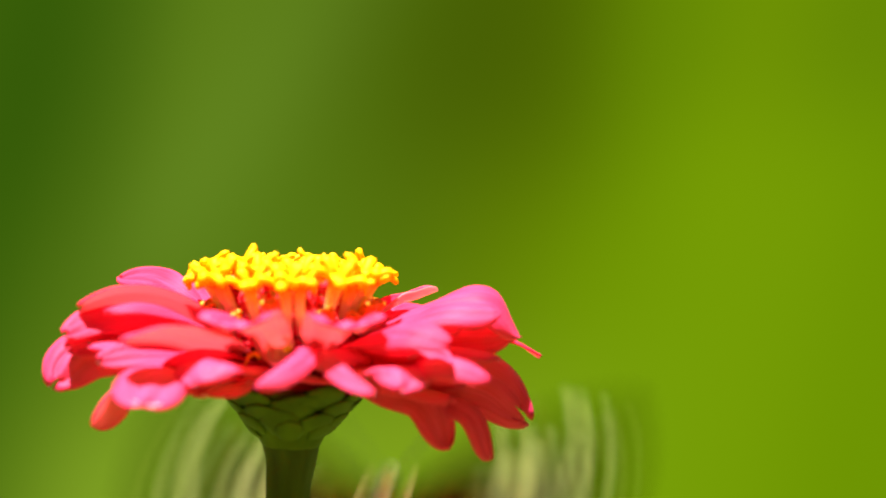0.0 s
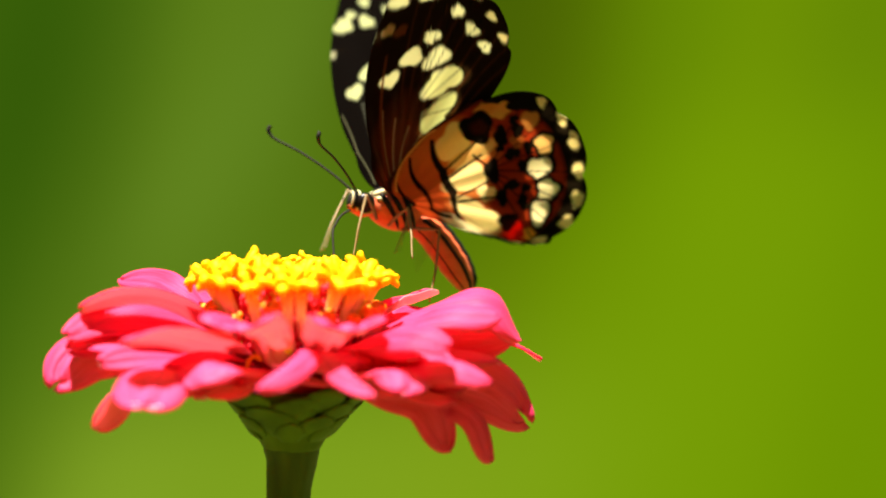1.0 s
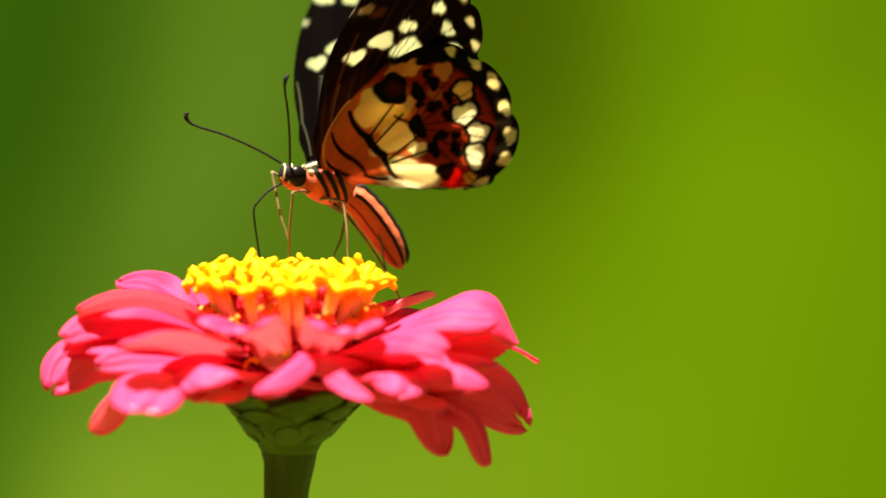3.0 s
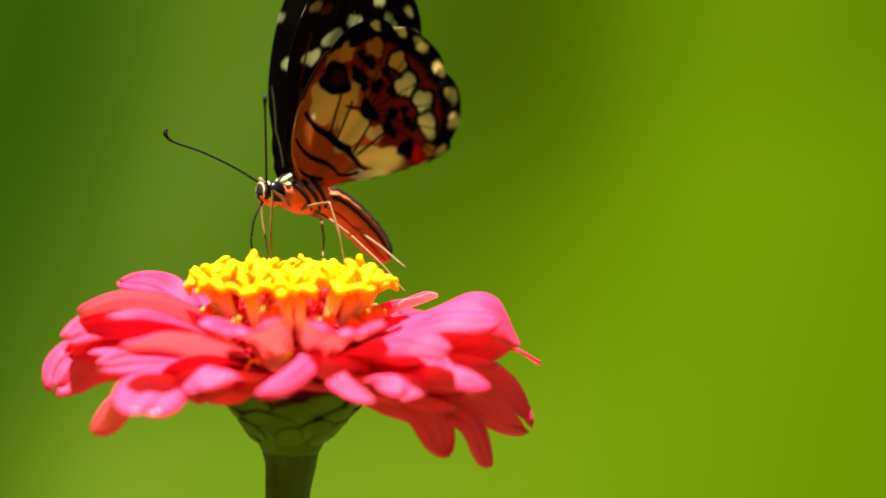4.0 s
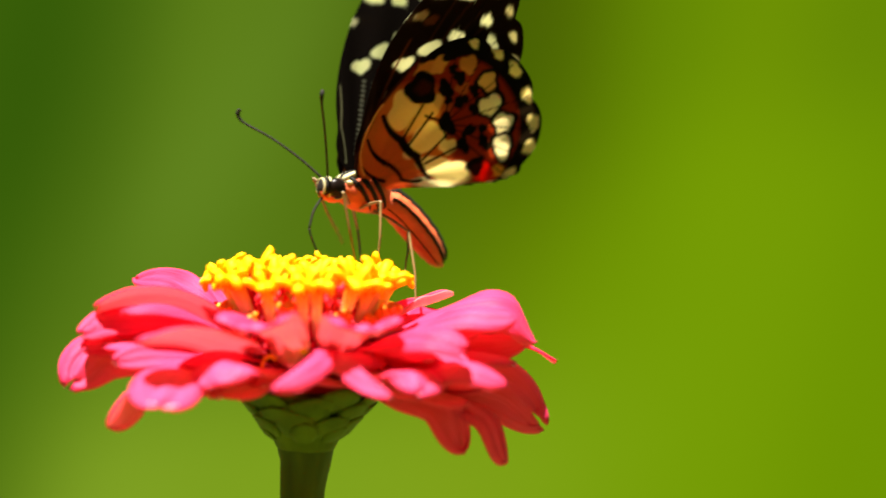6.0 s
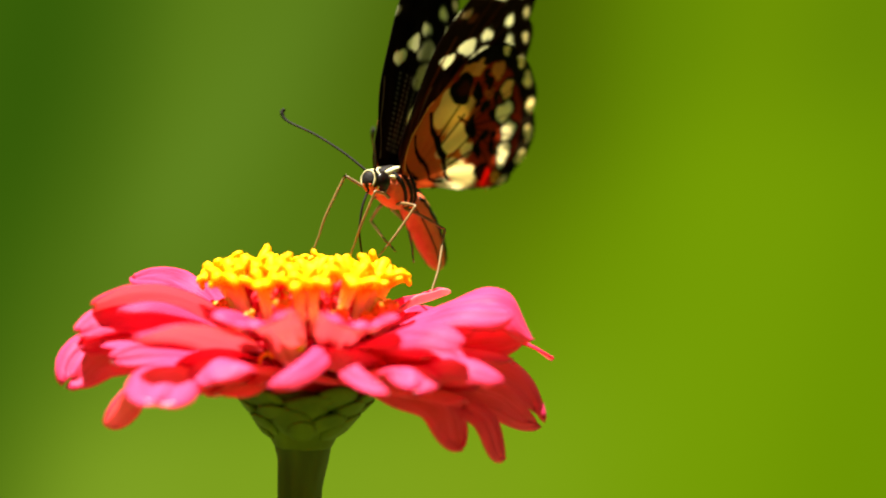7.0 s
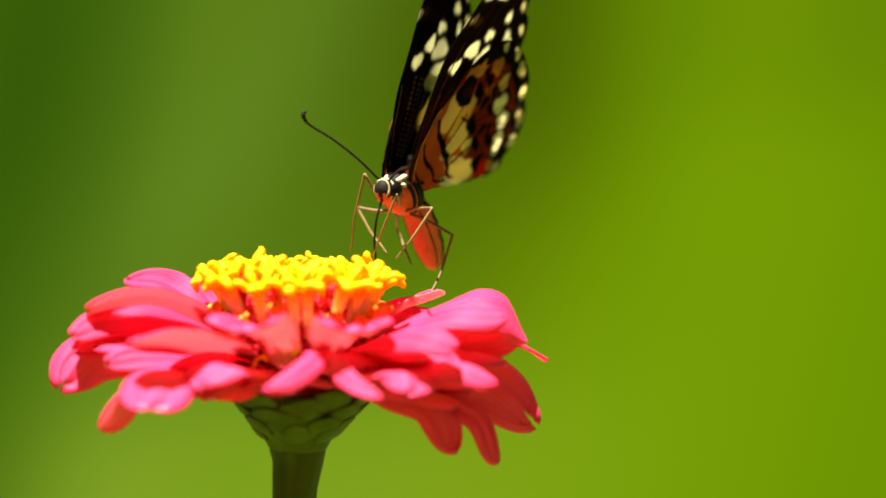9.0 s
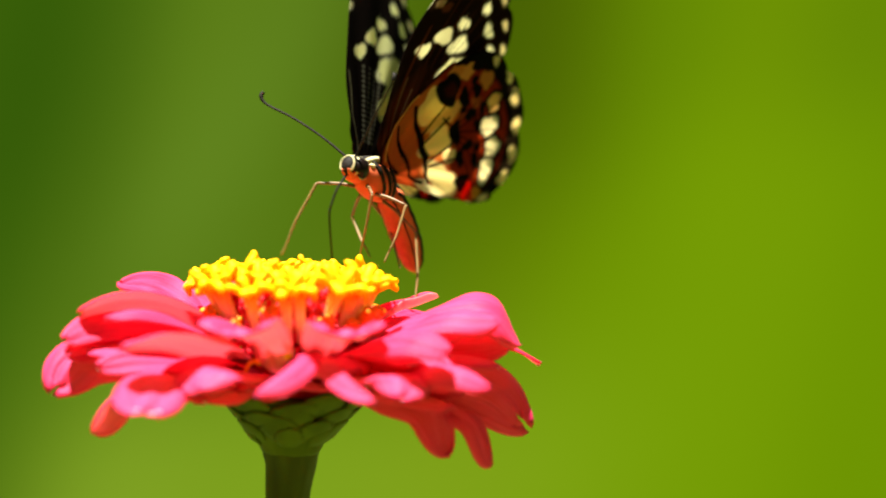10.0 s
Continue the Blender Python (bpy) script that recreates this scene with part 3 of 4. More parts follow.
class Pattern:
    """Colours laid over one another on a wing's board."""

    def __init__(self, x, y, base):
        self.x, self.y = x, y
        self.c = np.tile(np.array(base[:3]), (len(x), 1))

    def lay(self, mask, col):
        m = np.clip(mask, 0, 1)[:, None]
        self.c = self.c * (1 - m) + np.array(col[:3]) * m

    def spot(self, cx, cy, rx, ry, col, turn=0, edge=2.6):
        a = radians(turn)
        dx, dy = self.x - cx, self.y - cy
        u, v = dx * math.cos(a) - dy * math.sin(a), dx * math.sin(a) + dy * math.cos(a)
        wob = 1 + 0.13 * np.sin(3 * np.arctan2(v, u) + cx * 0.7) + 0.07 * np.sin(5 * np.arctan2(v, u) + cy)
        d = (np.sqrt((u / rx) ** 2 + (v / ry) ** 2) - wob) * min(rx, ry)
        self.lay(0.5 - d / edge, col)

    def line(self, x0, y0, x1, y1, w0, w1, col, sag=0.0):
        n = 8
        best = np.full(len(self.x), 1e9)
        ln = math.hypot(x1 - x0, y1 - y0)
        pts = []
        for k in range(n + 1):
            t = k / n
            b = sag * 4 * t * (1 - t)
            pts.append((x0 + (x1 - x0) * t - (y1 - y0) / ln * b, y0 + (y1 - y0) * t + (x1 - x0) / ln * b, w0 + (w1 - w0) * t))
        for (ax, ay, aw), (bx, by, bw) in zip(pts, pts[1:]):
            dx, dy = bx - ax, by - ay
            t = np.clip(((self.x - ax) * dx + (self.y - ay) * dy) / (dx * dx + dy * dy), 0, 1)
            best = np.minimum(best, np.hypot(self.x - ax - t * dx, self.y - ay - t * dy) - (aw + (bw - aw) * t))
        self.lay(0.5 - best / 2.5, col)


def forewing_spots(p, pale, dim, size=1.0):
    for v in ((188, -134, 51, 23, 2), (205, -177, 33, 19, -1), (167, -203, 26, 17, 2), (111, -191, 24, 14, 2), (217, -215, 19, 13, -10)):
        p.spot(v[0], v[1], v[2] * size, v[3] * size, pale, v[4])
    for v in ((204, -305, 24, 16, -4), (252, -287, 19, 16, -22), (234, -314, 13, 9, -10), (282, -319, 14, 11, -10), (280, -228, 15, 13, -50), (283, -184, 17, 12, -80), (286, -144, 16, 11, -76), (310, -278, 14, 11, -70)):
        p.spot(v[0], v[1], v[2] * size, v[3] * size, pale, v[4])
    for v in ((345, -317, 9, 7, 0), (334, -281, 12, 7, -84), (326, -234, 12, 8, -82), (325, -186, 13, 8, -80), (322, -138, 14, 8, -80)):
        p.spot(v[0], v[1], v[2] * size, v[3] * size, dim, v[4])


def forewing_under(x, y):
    p = Pattern(x, y, rgb(32, 17, 10))
    p.spot(50, -50, 110, 44, rgb(84, 34, 16), 52, 30)
    for k in range(6):
        p.line(8 + k * 6, -12 - k * 1, 70 + k * 12, -150 + k * 26, 1.3, 1.6, rgb(134, 98, 70), -6)
    for k in range(9):
        p.line(90 + k * 10, -120 + k * 8, 250 + k * 10, -300 + k * 26, 2.4, 1.6, rgb(64, 30, 16), -8)
    forewing_spots(p, rgb(230, 220, 190), rgb(226, 204, 156), 0.86)
    p.spot(146, -88, 46, 18, rgb(214, 208, 176), 18)
    p.spot(158, -270, 14, 8, rgb(190, 150, 112), 4)
    p.spot(176, -256, 15, 8, rgb(104, 50, 26), 4)
    p.line(0, -10, 130, -232, 2.5, 2, rgb(96, 44, 20), -14)
    for k in range(7):
        p.line(150 - k * 6, -150 + k * 8, 360 - k * 16, -330 + k * 46, 1.1, 0.9, INK)
    return p.c


def forewing_upper(x, y):
    p = Pattern(x, y, INK)
    forewing_spots(p, rgb(214, 216, 160), rgb(198, 196, 146), 0.88)
    p.spot(192, -126, 46, 27, rgb(218, 222, 146), -4)
    p.spot(147, -74, 54, 27, rgb(214, 220, 140), 27)
    p.spot(132, -274, 16, 7, rgb(198, 196, 146), -8)
    p.line(0, -34, 20, -98, 1.0, 1.0, rgb(140, 138, 98), 2)
    p.line(20, -98, 52, -170, 1.0, 0.8, rgb(140, 138, 98), 2)
    for k in range(16):
        for j in range(4):
            t = 0.12 + 0.05 * k
            p.spot(14 + 104 * t + j * 12 * (0.5 + t), -24 - 160 * t + j * 7 * (0.5 + t), 2.0, 3.4, rgb(116, 116, 92), 55, 2.0)
    return p.c


def hindwing_under(x, y):
    p = Pattern(x, y, RUST)
    p.spot(96, -10, 110, 84, rgb(196, 100, 44), -20, 24)
    p.spot(34, 12, 58, 52, rgb(190, 92, 44), -30, 26)
    edge = np.hypot(x, y)
    ang = np.arctan2(-y, x)
    outer = np.clip((math.radians(22) - ang) / 0.2, 0, 1) * np.clip((ang + math.radians(60)) / 0.15, 0, 1)
    p.lay((edge - HIND_RADIUS(ang) + 50) / 10 * outer, INK)
    p.lay(np.clip((edge - HIND_RADIUS(ang) + 16) / 8, 0, 1) * np.clip((ang - radians(16)) / 0.15, 0, 1), rgb(60, 28, 14))
    # tan and cream cells
    for v in ((138, -40, 36, 32, rgb(248, 214, 144), 40), (160, -4, 48, 16, rgb(240, 190, 112), -3), (124, 30, 42, 26, rgb(252, 224, 158), -13), (104, 106, 56, 23, rgb(252, 232, 176), -69),
              (140, 76, 18, 14, rgb(252, 226, 164), -60), (238, -50, 24, 15, rgb(226, 150, 76), -19), (276, -2, 17, 16, rgb(206, 128, 62), 58), (276, 52, 21, 17, rgb(226, 176, 112), 68), (216, -66, 20, 10, rgb(214, 132, 62), -10), (236, 20, 12, 14, rgb(176, 84, 34), 0)):
        p.spot(v[0], v[1], v[2], v[3], v[4], v[5], 4)
    p.spot(66, 96, 44, 10, IVORY, -62)
    p.spot(188, -43, 31, 30, INK, 60)
    p.spot(192, -40, 13, 17, SEPIA, 30, 10)
    for v in ((271, -43, 22, 14, -44), (216, -5, 20, 12, 69), (248, 2, 15, 11, 68), (170, 43, 25, 14, 69), (217, 36, 16, 12, -18), (187, 88, 16, 11, -19), (160, 98, 17, 11, 68), (146, 146, 19, 17, 0), (188, 128, 18, 10, 69),
              (248, 42, 15, 9, 69), (117, 176, 13, 9, -19), (222, 66, 12, 9, 60), (206, 108, 10, 9, 0), (252, -20, 10, 8, 0), (204, 14, 9, 8, 0)):
        p.spot(v[0], v[1], v[2], v[3], INK, v[4])
    for v in ((276, 52, 19, 16, 68, rgb(226, 176, 112)), (246, 87, 22, 18, -17, IVORY), (238, 133, 20, 18, 59, IVORY), (204, 162, 25, 15, 53, IVORY)):
        p.spot(v[0], v[1], v[2] + 9, v[3] + 8, INK, v[4])
        p.spot(v[0], v[1], v[2], v[3], v[5], v[4])
    for v in ((311, -20, 10, 8, 66), (328, 25, 17, 9, 70), (324, 78, 17, 10, 70), (304, 130, 17, 10, 69), (275, 178, 16, 11, 60), (236, 207, 14, 13, 40), (174, 210, 14, 9, -18), (136, 188, 9, 6, -19)):
        p.spot(v[0], v[1], v[2], v[3], CREAM, v[4])
    p.spot(151, 176, 19, 16, RED, -15)
    p.spot(166, 188, 11, 10, rgb(246, 170, 60), 60)
    # veins and dark bars across the base
    p.line(106, -66, 94, -4, 4, 7, INK, 6)
    p.line(94, -4, 90, 40, 8, 8, INK, 4)
    p.line(90, 40, 74, 88, 7, 4, INK, 3)
    p.line(56, -60, 44, -4, 2.5, 5, INK, 6)
    p.line(44, -4, 42, 44, 5, 3, INK, -4)
    p.line(40, 44, 62, 78, 3, 3, INK, 3)
    p.line(12, -34, 18, 20, 2.5, 3.5, INK, 5)
    for x0, y0, x1, y1 in ((94, -4, 206, -26), (96, 12, 168, 6), (92, 54, 160, 58), (90, 62, 150, 92), (150, 60, 166, 34), (156, 0, 170, 40)):
        p.line(x0, y0, x1, y1, 2.4, 2.2, INK)
    for k in range(7):
        a = radians(12 - 12 * k)
        p.line(165, 40, 335 * math.cos(a), -335 * math.sin(a), 1.5, 1.3, INK)
    p.line(4, -20, 31, -55, 2, 2, SAND, -3)
    p.line(31, -55, 121, -82, 2, 2, SAND, -6)
    return p.c


def hindwing_upper(x, y):
    p = Pattern(x, y, INK)
    p.spot(120, 4, 64, 66, rgb(250, 240, 196), 20)
    p.spot(98, 96, 26, 62, rgb(236, 222, 170), 25)
    p.spot(40, 10, 50, 50, rgb(190, 120, 80), 0, 12)
    for v in ((258, 14, 14, 17), (268, 52, 15, 15), (241, 87, 18, 18), (226, 132, 16, 16), (196, 157, 14, 20)):
        p.spot(v[0], v[1], v[2] + 3, v[3] + 3, CREAM)
    for v in ((311, 6, 7, 10), (320, 44, 7, 11), (318, 84, 7, 11), (304, 122, 8, 11), (280, 156, 10, 11), (246, 187, 11, 8)):
        p.spot(v[0], v[1], v[2] + 3, v[3] + 3, CREAM)
    p.spot(145, 160, 19, 15, RED)
    p.spot(180, -52, 24, 22, rgb(60, 60, 90))
    for k in range(7):
        a = radians(12 - 14 * k)
        p.line(40, 6, 330 * math.cos(a), -330 * math.sin(a), 1.6, 1.4, INK)
    return p.c


FORE_FROM, FORE_TO, FORE_RADIUS = round_the_root([(-10, -36), (14, -98), (46, -170), (94, -236), (150, -288), (210, -330), (290, -376), (345, -392), (376, -390), (372, -350),
                                                  (358, -290), (346, -230), (342, -165), (330, -112), (290, -76), (200, -40), (120, -8), (40, 6), (14, 10)])
HIND_FROM, HIND_TO, HIND_RADIUS = round_the_root([(-6, -30), (31, -58), (81, -77), (135, -88), (190, -88), (240, -80), (285, -64), (323, -28), (341, 25), (340, 78), (322, 140), (292, 186),
                                                  (250, 214), (205, 230), (165, 224), (136, 198), (112, 170), (88, 130), (68, 97), (42, 70), (20, 48), (2, 24)])


def wing_mesh(name, first, last, radius, under, upper, mirror, scallop, thick=0.10):
    """A thin solid wing, its lower face coloured by under and its upper face by upper."""
    na, nr = 250, 130
    ang = np.linspace(first, last, na)
    rim = radius(ang)
    if scallop:
        lobes = np.abs(np.sin((ang - scallop[0]) * scallop[2]))
        rim = rim * (1 - 0.04 * (1 - lobes) ** 2 * (ang > scallop[1]) * (ang < scallop[0]))
    frac = np.linspace(0.02, 1, nr) ** 0.8
    bx, by = np.outer(frac, rim * np.cos(ang)), -np.outer(frac, rim * np.sin(ang))
    x, y = bx.ravel(), by.ravel()
    ahead = (-x * math.cos(SLANT) - y * math.sin(SLANT)) / BOARD
    out = (x * math.sin(SLANT) - y * math.cos(SLANT)) / BOARD
    ph = np.degrees(np.arctan2(-y, x))
    r = np.hypot(x, y)
    wave = 0.18 * np.sin(np.radians(ph) * 22) * np.clip(r / 200, 0, 1) - 1.1 * (r / 330) ** 2
    s = -1.0 if mirror else 1.0
    low = np.stack([ahead, s * out, wave - thick], 1)
    top = np.stack([ahead, s * out, wave + thick], 1)
    m = na * nr
    i, j = np.meshgrid(np.arange(nr - 1), np.arange(na - 1), indexing="ij")
    a = (i * na + j).ravel()
    quads = np.stack([a, a + 1, a + na + 1, a + na], 1)
    if not mirror:
        quads = quads[:, ::-1]
    faces = [tuple(q) for q in (quads + m).tolist()] + [tuple(q[::-1]) for q in quads.tolist()]
    border = [(0, k) for k in range(na)] + [(k, na - 1) for k in range(1, nr)] + [(nr - 1, k) for k in range(na - 2, -1, -1)] + [(k, 0) for k in range(nr - 2, 0, -1)]
    for (i0, j0), (i1, j1) in zip(border, border[1:] + border[:1]):
        a0, b0 = i0 * na + j0, i1 * na + j1
        faces.append((a0, b0, b0 + m, a0 + m) if mirror else (a0, a0 + m, b0 + m, b0))
    me = mesh_of(name, np.concatenate([low, top]) * MM, faces)
    col = np.ones((2 * m, 4))
    col[:m, :3], col[m:, :3] = under(x, y), upper(x, y)
    at = me.color_attributes.new(name="scales", type="FLOAT_COLOR", domain="POINT")
    at.data.foreach_set("color", col.ravel())
    return me


butterfly = tagged(new("butterfly"), "black and cream swallowtail butterfly with orange body feeding on the bloom", "butterfly")
butterfly.empty_display_size = 0.01
WINGS = {}
JOINTED = []
# kind; side; root on the body; lengths of the two pieces, mm
LEGS_AND_TUBE = [("front", 1, (3.4, 1.2, -2.3), 6.2, 11.0), ("front", -1, (3.4, -1.2, -2.3), 6.2, 13.0), ("middle", 1, (1.2, 1.4, -2.8), 6.4, 10.0), ("middle", -1, (1.2, -1.4, -2.8), 6.4, 10.0),
         ("hind", 1, (-1.2, 1.3, -2.9), 7.5, 13.0), ("hind", -1, (-1.2, -1.3, -2.9), 7.5, 12.0), ("tube", 0, (7.5, 0.0, -1.7), 6.4, 13.2)]
FEELERS = {}


def wings():
    fore_scallop = (radians(46), radians(10), 14)
    hind_scallop = (radians(20), radians(-60), 8.0)
    for side, mirror in (("left", False), ("right", True)):
        fw = wing_mesh("forewing", FORE_FROM, FORE_TO, FORE_RADIUS, forewing_under, forewing_upper, mirror, fore_scallop)
        hw = wing_mesh("hindwing", HIND_FROM, HIND_TO, HIND_RADIUS, hindwing_under, hindwing_upper, mirror, hind_scallop)
        WINGS["fore_" + side] = part("forewing", fw, WING, butterfly, "black forewing with rows of cream spots")
        WINGS["hind_" + side] = part("hindwing", hw, WING, butterfly, "scalloped hindwing with cream cells, rust band and red spot")


def limb(name, points, radii, material, parent, label="", sides=7, steps=5):
    path = smooth_path(points, steps)
    n = len(path)
    rad = [np.interp(i / (n - 1), np.linspace(0, 1, len(radii)), radii) for i in range(n)]
    return part(name, mesh_of(name, *scaled(tube(path, rad, sides))), material, parent, label)


ABDOMEN = [(-3.0, 0, -0.6), (-6.0, 0, -1.8), (-9.6, 0, -4.3), (-12.8, 0, -7.0), (-15.7, 0, -9.9)]


def body():
    thorax = part("thorax", mesh_of("thorax", *scaled(joined([ball((0.4, 0, 0), (5.0, 2.9, 3.3), 16, 22)]))), BODY_ORANGE, butterfly, "furry orange thorax with black stripes")
    part("back_fur", mesh_of("back_fur", *scaled(joined([ball((0.6, 0, 1.5), (4.4, 2.2, 2.05), 12, 16)]))), BODY_BLACK, thorax, "black furry back")
    for y in (-1.5, 1.5):
        part("back_stripe", mesh_of("back_stripe", *scaled(tube(smooth_path([(4.9, y * 0.6, 1.3), (3.0, y, 2.55), (0.5, y * 1.1, 3.0), (-2.2, y, 2.7)], 5), [0.25] + [0.5] * 14 + [0.3], 8))), BODY_CREAM, thorax, "cream line along the back")
    for s in (-1, 1):
        for k, (x0, x1) in enumerate(((4.2, -0.6), (2.2, -2.4), (0.2, -3.9))):
            pts = []
            for i in range(9):
                t = i / 8
                x, z = x0 + (x1 - x0) * t, 2.3 - 5.2 * t
                q = max(0.05, 1 - ((x - 0.4) / 5.0) ** 2 - (z / 3.3) ** 2)
                pts.append((x, s * 2.9 * math.sqrt(q) * 1.0, z))
            part("side_stripe", mesh_of("side_stripe", *scaled(tube(pts, [0.3, 0.42, 0.46, 0.44, 0.4, 0.38, 0.34, 0.26, 0.12], 7))), BODY_BLACK, thorax)
    head = part("head", mesh_of("head", *scaled(ball((5.9, 0, -0.7), (2.0, 1.7, 1.9), 12, 16))), BODY_ORANGE, butterfly, "small orange head with cream and black bands")
    part("brow", mesh_of("brow", *scaled(ball((7.4, 0, -0.3), (1.25, 1.5, 1.7), 12, 16))), BODY_BLACK, head, "black brow between the antennae")
    for x, r in ((7.0, 1.66), (8.05, 1.32)):
        pts = [(x + 0.12 * math.cos(a), r * math.sin(a), -0.35 + 1.08 * r * math.cos(a)) for a in np.linspace(-2.5, 2.5, 19)]
        part("head_band", mesh_of("head_band", *scaled(tube(pts, [0.1] + [0.17] * 17 + [0.1], 8))), BODY_CREAM, head)
    for s in (-1, 1):
        part("eye", mesh_of("eye", *scaled(ball((5.9, s * 1.25, -0.2), (1.62, 1.15, 1.66), 14, 20))), EYE_BLACK, head, "glossy black compound eye")
        ring = [(5.75 + 1.72 * math.cos(a), s * (1.15 + 0.25 * abs(math.sin(a))), -0.2 + 1.76 * math.sin(a)) for a in np.linspace(2.2, 5.0, 12)]
        part("eye_ring", mesh_of("eye_ring", *scaled(tube(ring, [0.06] + [0.12] * 10 + [0.06], 7))), BODY_CREAM, head)
        part("cheek_patch", mesh_of("cheek_patch", *scaled(ball((3.7, s * 1.7, 1.0), (0.8, 0.5, 0.45), 8, 12))), BODY_CREAM, head, "pale cream tuft behind the eye")
        part("palp", mesh_of("palp", *scaled(tube(smooth_path([(6.9, s * 0.5, -1.9), (7.7, s * 0.5, -1.5), (8.1, s * 0.45, -0.8)], 4), [0.42] * 4 + [0.45] * 4 + [0.2], 8))), BODY_ORANGE, head)
    path = smooth_path(ABDOMEN, 6)
    n = len(path)
    rad = [np.interp(i / (n - 1), [0, 0.15, 0.45, 0.7, 0.88, 0.97, 1], [1.7, 2.3, 2.5, 2.35, 1.7, 0.9, 0.2]) * (1 + 0.03 * math.sin(i * 2.1)) for i in range(n)]
    abdomen = part("abdomen", mesh_of("abdomen", *scaled(tube(path, rad, 20))), BODY_ORANGE, butterfly, "plump orange abdomen with black stripes")
    for s, up in ((0, 1.0), (1, 0.25), (-1, 0.25), (1, -0.62), (-1, -0.62)):
        pts, rr = [], []
        for i in range(2, n - 1):
            t = (path[i + 1] - path[i - 1]).normalized()
            side = Vector((0, 1, 0))
            top = t.cross(side).normalized()
            top = top if top.z > 0 else -top
            d = (side * s * math.sqrt(max(0.0, 1 - up * up)) + top * up).normalized()
            pts.append(path[i] + d * (rad[i] - 0.05))
            rr.append((0.8 if s == 0 else 0.36 if up > 0 else 0.14) * min(1, rad[i] / 1.6))
        part("body_stripe", mesh_of("body_stripe", *scaled(tube(pts, rr, 7))), BODY_BLACK, abdomen)
    for s in (-1, 1):
        path = [(0, 0, 0), (0.30, 0, 0.03), (0.62, 0, 0.03), (0.90, 0, 0.0), (0.99, 0, 0.03), (1.0, 0, 0.075)]
        FEELERS[s] = limb("antenna", [(q[0] * 18.4, 0, q[2] * 18.4) for q in path], [0.2, 0.19, 0.19, 0.2, 0.36, 0.33], BODY_BLACK, butterfly, "thin black clubbed antenna")
    # each leg is a thigh and, on it, a shin; the feeding tube likewise bends once
    for kind, side, root, upper, lower in LEGS_AND_TUBE:
        if kind == "tube":
            a = limb("proboscis", [(0, 0, 0), (0.5 * upper, 0, 0.5), (upper, 0, 0)], [0.2, 0.19, 0.18], BODY_BLACK, butterfly, "dark uncoiled feeding tube")
            b = limb("tube_tip", [(0, 0, 0), (0.12 * lower, 0, 0.25), (0.5 * lower, 0, 0.2), (lower, 0, 0)], [0.18, 0.17, 0.15, 0.12], BODY_BLACK, a)
        else:
            a = limb("leg", [(0, 0, 0), (0.4 * upper, 0, 0.25), (upper, 0, 0)], [0.30, 0.28, 0.22], LEG_DARK, butterfly, "thin olive jointed leg")
            b = limb("shin", [(0, 0, 0), (0.15 * lower, 0, 0.1), (0.55 * lower, 0, 0.35), (0.8 * lower, 0, 0.1), (lower, 0, 0)], [0.23, 0.22, 0.2, 0.16, 0.12], LEG, a)
        JOINTED.append((a, b))


wings()
body()


# ---- what moves ----
# seconds; shift right and up, mm; nod and roll, degrees
SWAY = [
    (0, 0, 0, 0, 0),
    (0.5, -0.32, -0.32, 0.3, -0.04),
    (1, 0.15, -0.38, -0.05, 0.16),
    (1.5, 0.3, -0.59, -0.01, 0.27),
    (2, 0.01, -0.42, -0.22, 0.1),
    (2.5, -0.34, -0.74, 0.07, 0.17),
    (2.7, -0.2, -0.77, 0.12, 0.18),
    (3.8, -0.35, -0.91, 0.36, 0.26),
    (4, 0.02, -0.94, 0.41, 0.27),
    (4.5, 0.73, -1.09, 0.47, 0.4),
    (5, 2.17, -2.03, 1.08, 0.89),
    (5.2, 1.4, -1.75, 0.95, 0.7),
    (6.3, 2.7, -0.3, -0.3, 0.5),
    (6.4, 0.9, -0.35, 0.15, -0.08),
    (6.5, -1.81, -0.23, 0.08, -0.15),
    (6.6, -2.7, -0.21, -0.04, -0.04),
    (6.7, -1.4, -0.19, -0.16, 0.07),
    (6.8, 0.95, -0.16, -0.27, 0.18),
    (6.9, 2.4, -0.14, -0.39, 0.29),
    (7, 2, -0.12, -0.51, 0.4),
    (7.1, 1.5, -0.14, -0.37, 0.3),
    (7.2, 1.3, -0.16, -0.23, 0.2),
    (7.3, 0.6, -0.18, -0.1, 0.11),
    (7.4, -0.7, -0.2, 0.04, 0.01),
    (7.5, -1.19, -0.22, 0.18, -0.09),
    (7.6, -1, -0.18, 0.13, -0.08),
    (7.7, 0.3, -0.14, 0.08, -0.07),
    (7.8, 1, -0.09, 0.04, -0.07),
    (7.9, 0.6, -0.05, -0.01, -0.06),
    (8, -0, -0.01, -0.06, -0.05),
    (8.2, 0.45, -0.13, -0.09, 0.06),
    (8.3, 0.7, -0.19, -0.1, 0.12),
    (8.5, 1.43, -0.31, -0.13, 0.23),
    (8.6, 2.2, -0.35, -0.07, 0.24),
    (8.8, 2.2, -0.42, 0.06, 0.25),
    (9, 1.13, -0.49, 0.18, 0.27),
    (9.2, 0.75, -0.58, 0.14, 0.36),
    (9.4, 2, -0.67, 0.09, 0.45),
    (9.5, 2.43, -0.72, 0.07, 0.5),
    (9.8, 1.8, -0.91, 0.27, 0.33),
    (10, 0.01, -1.04, 0.41, 0.21),
]
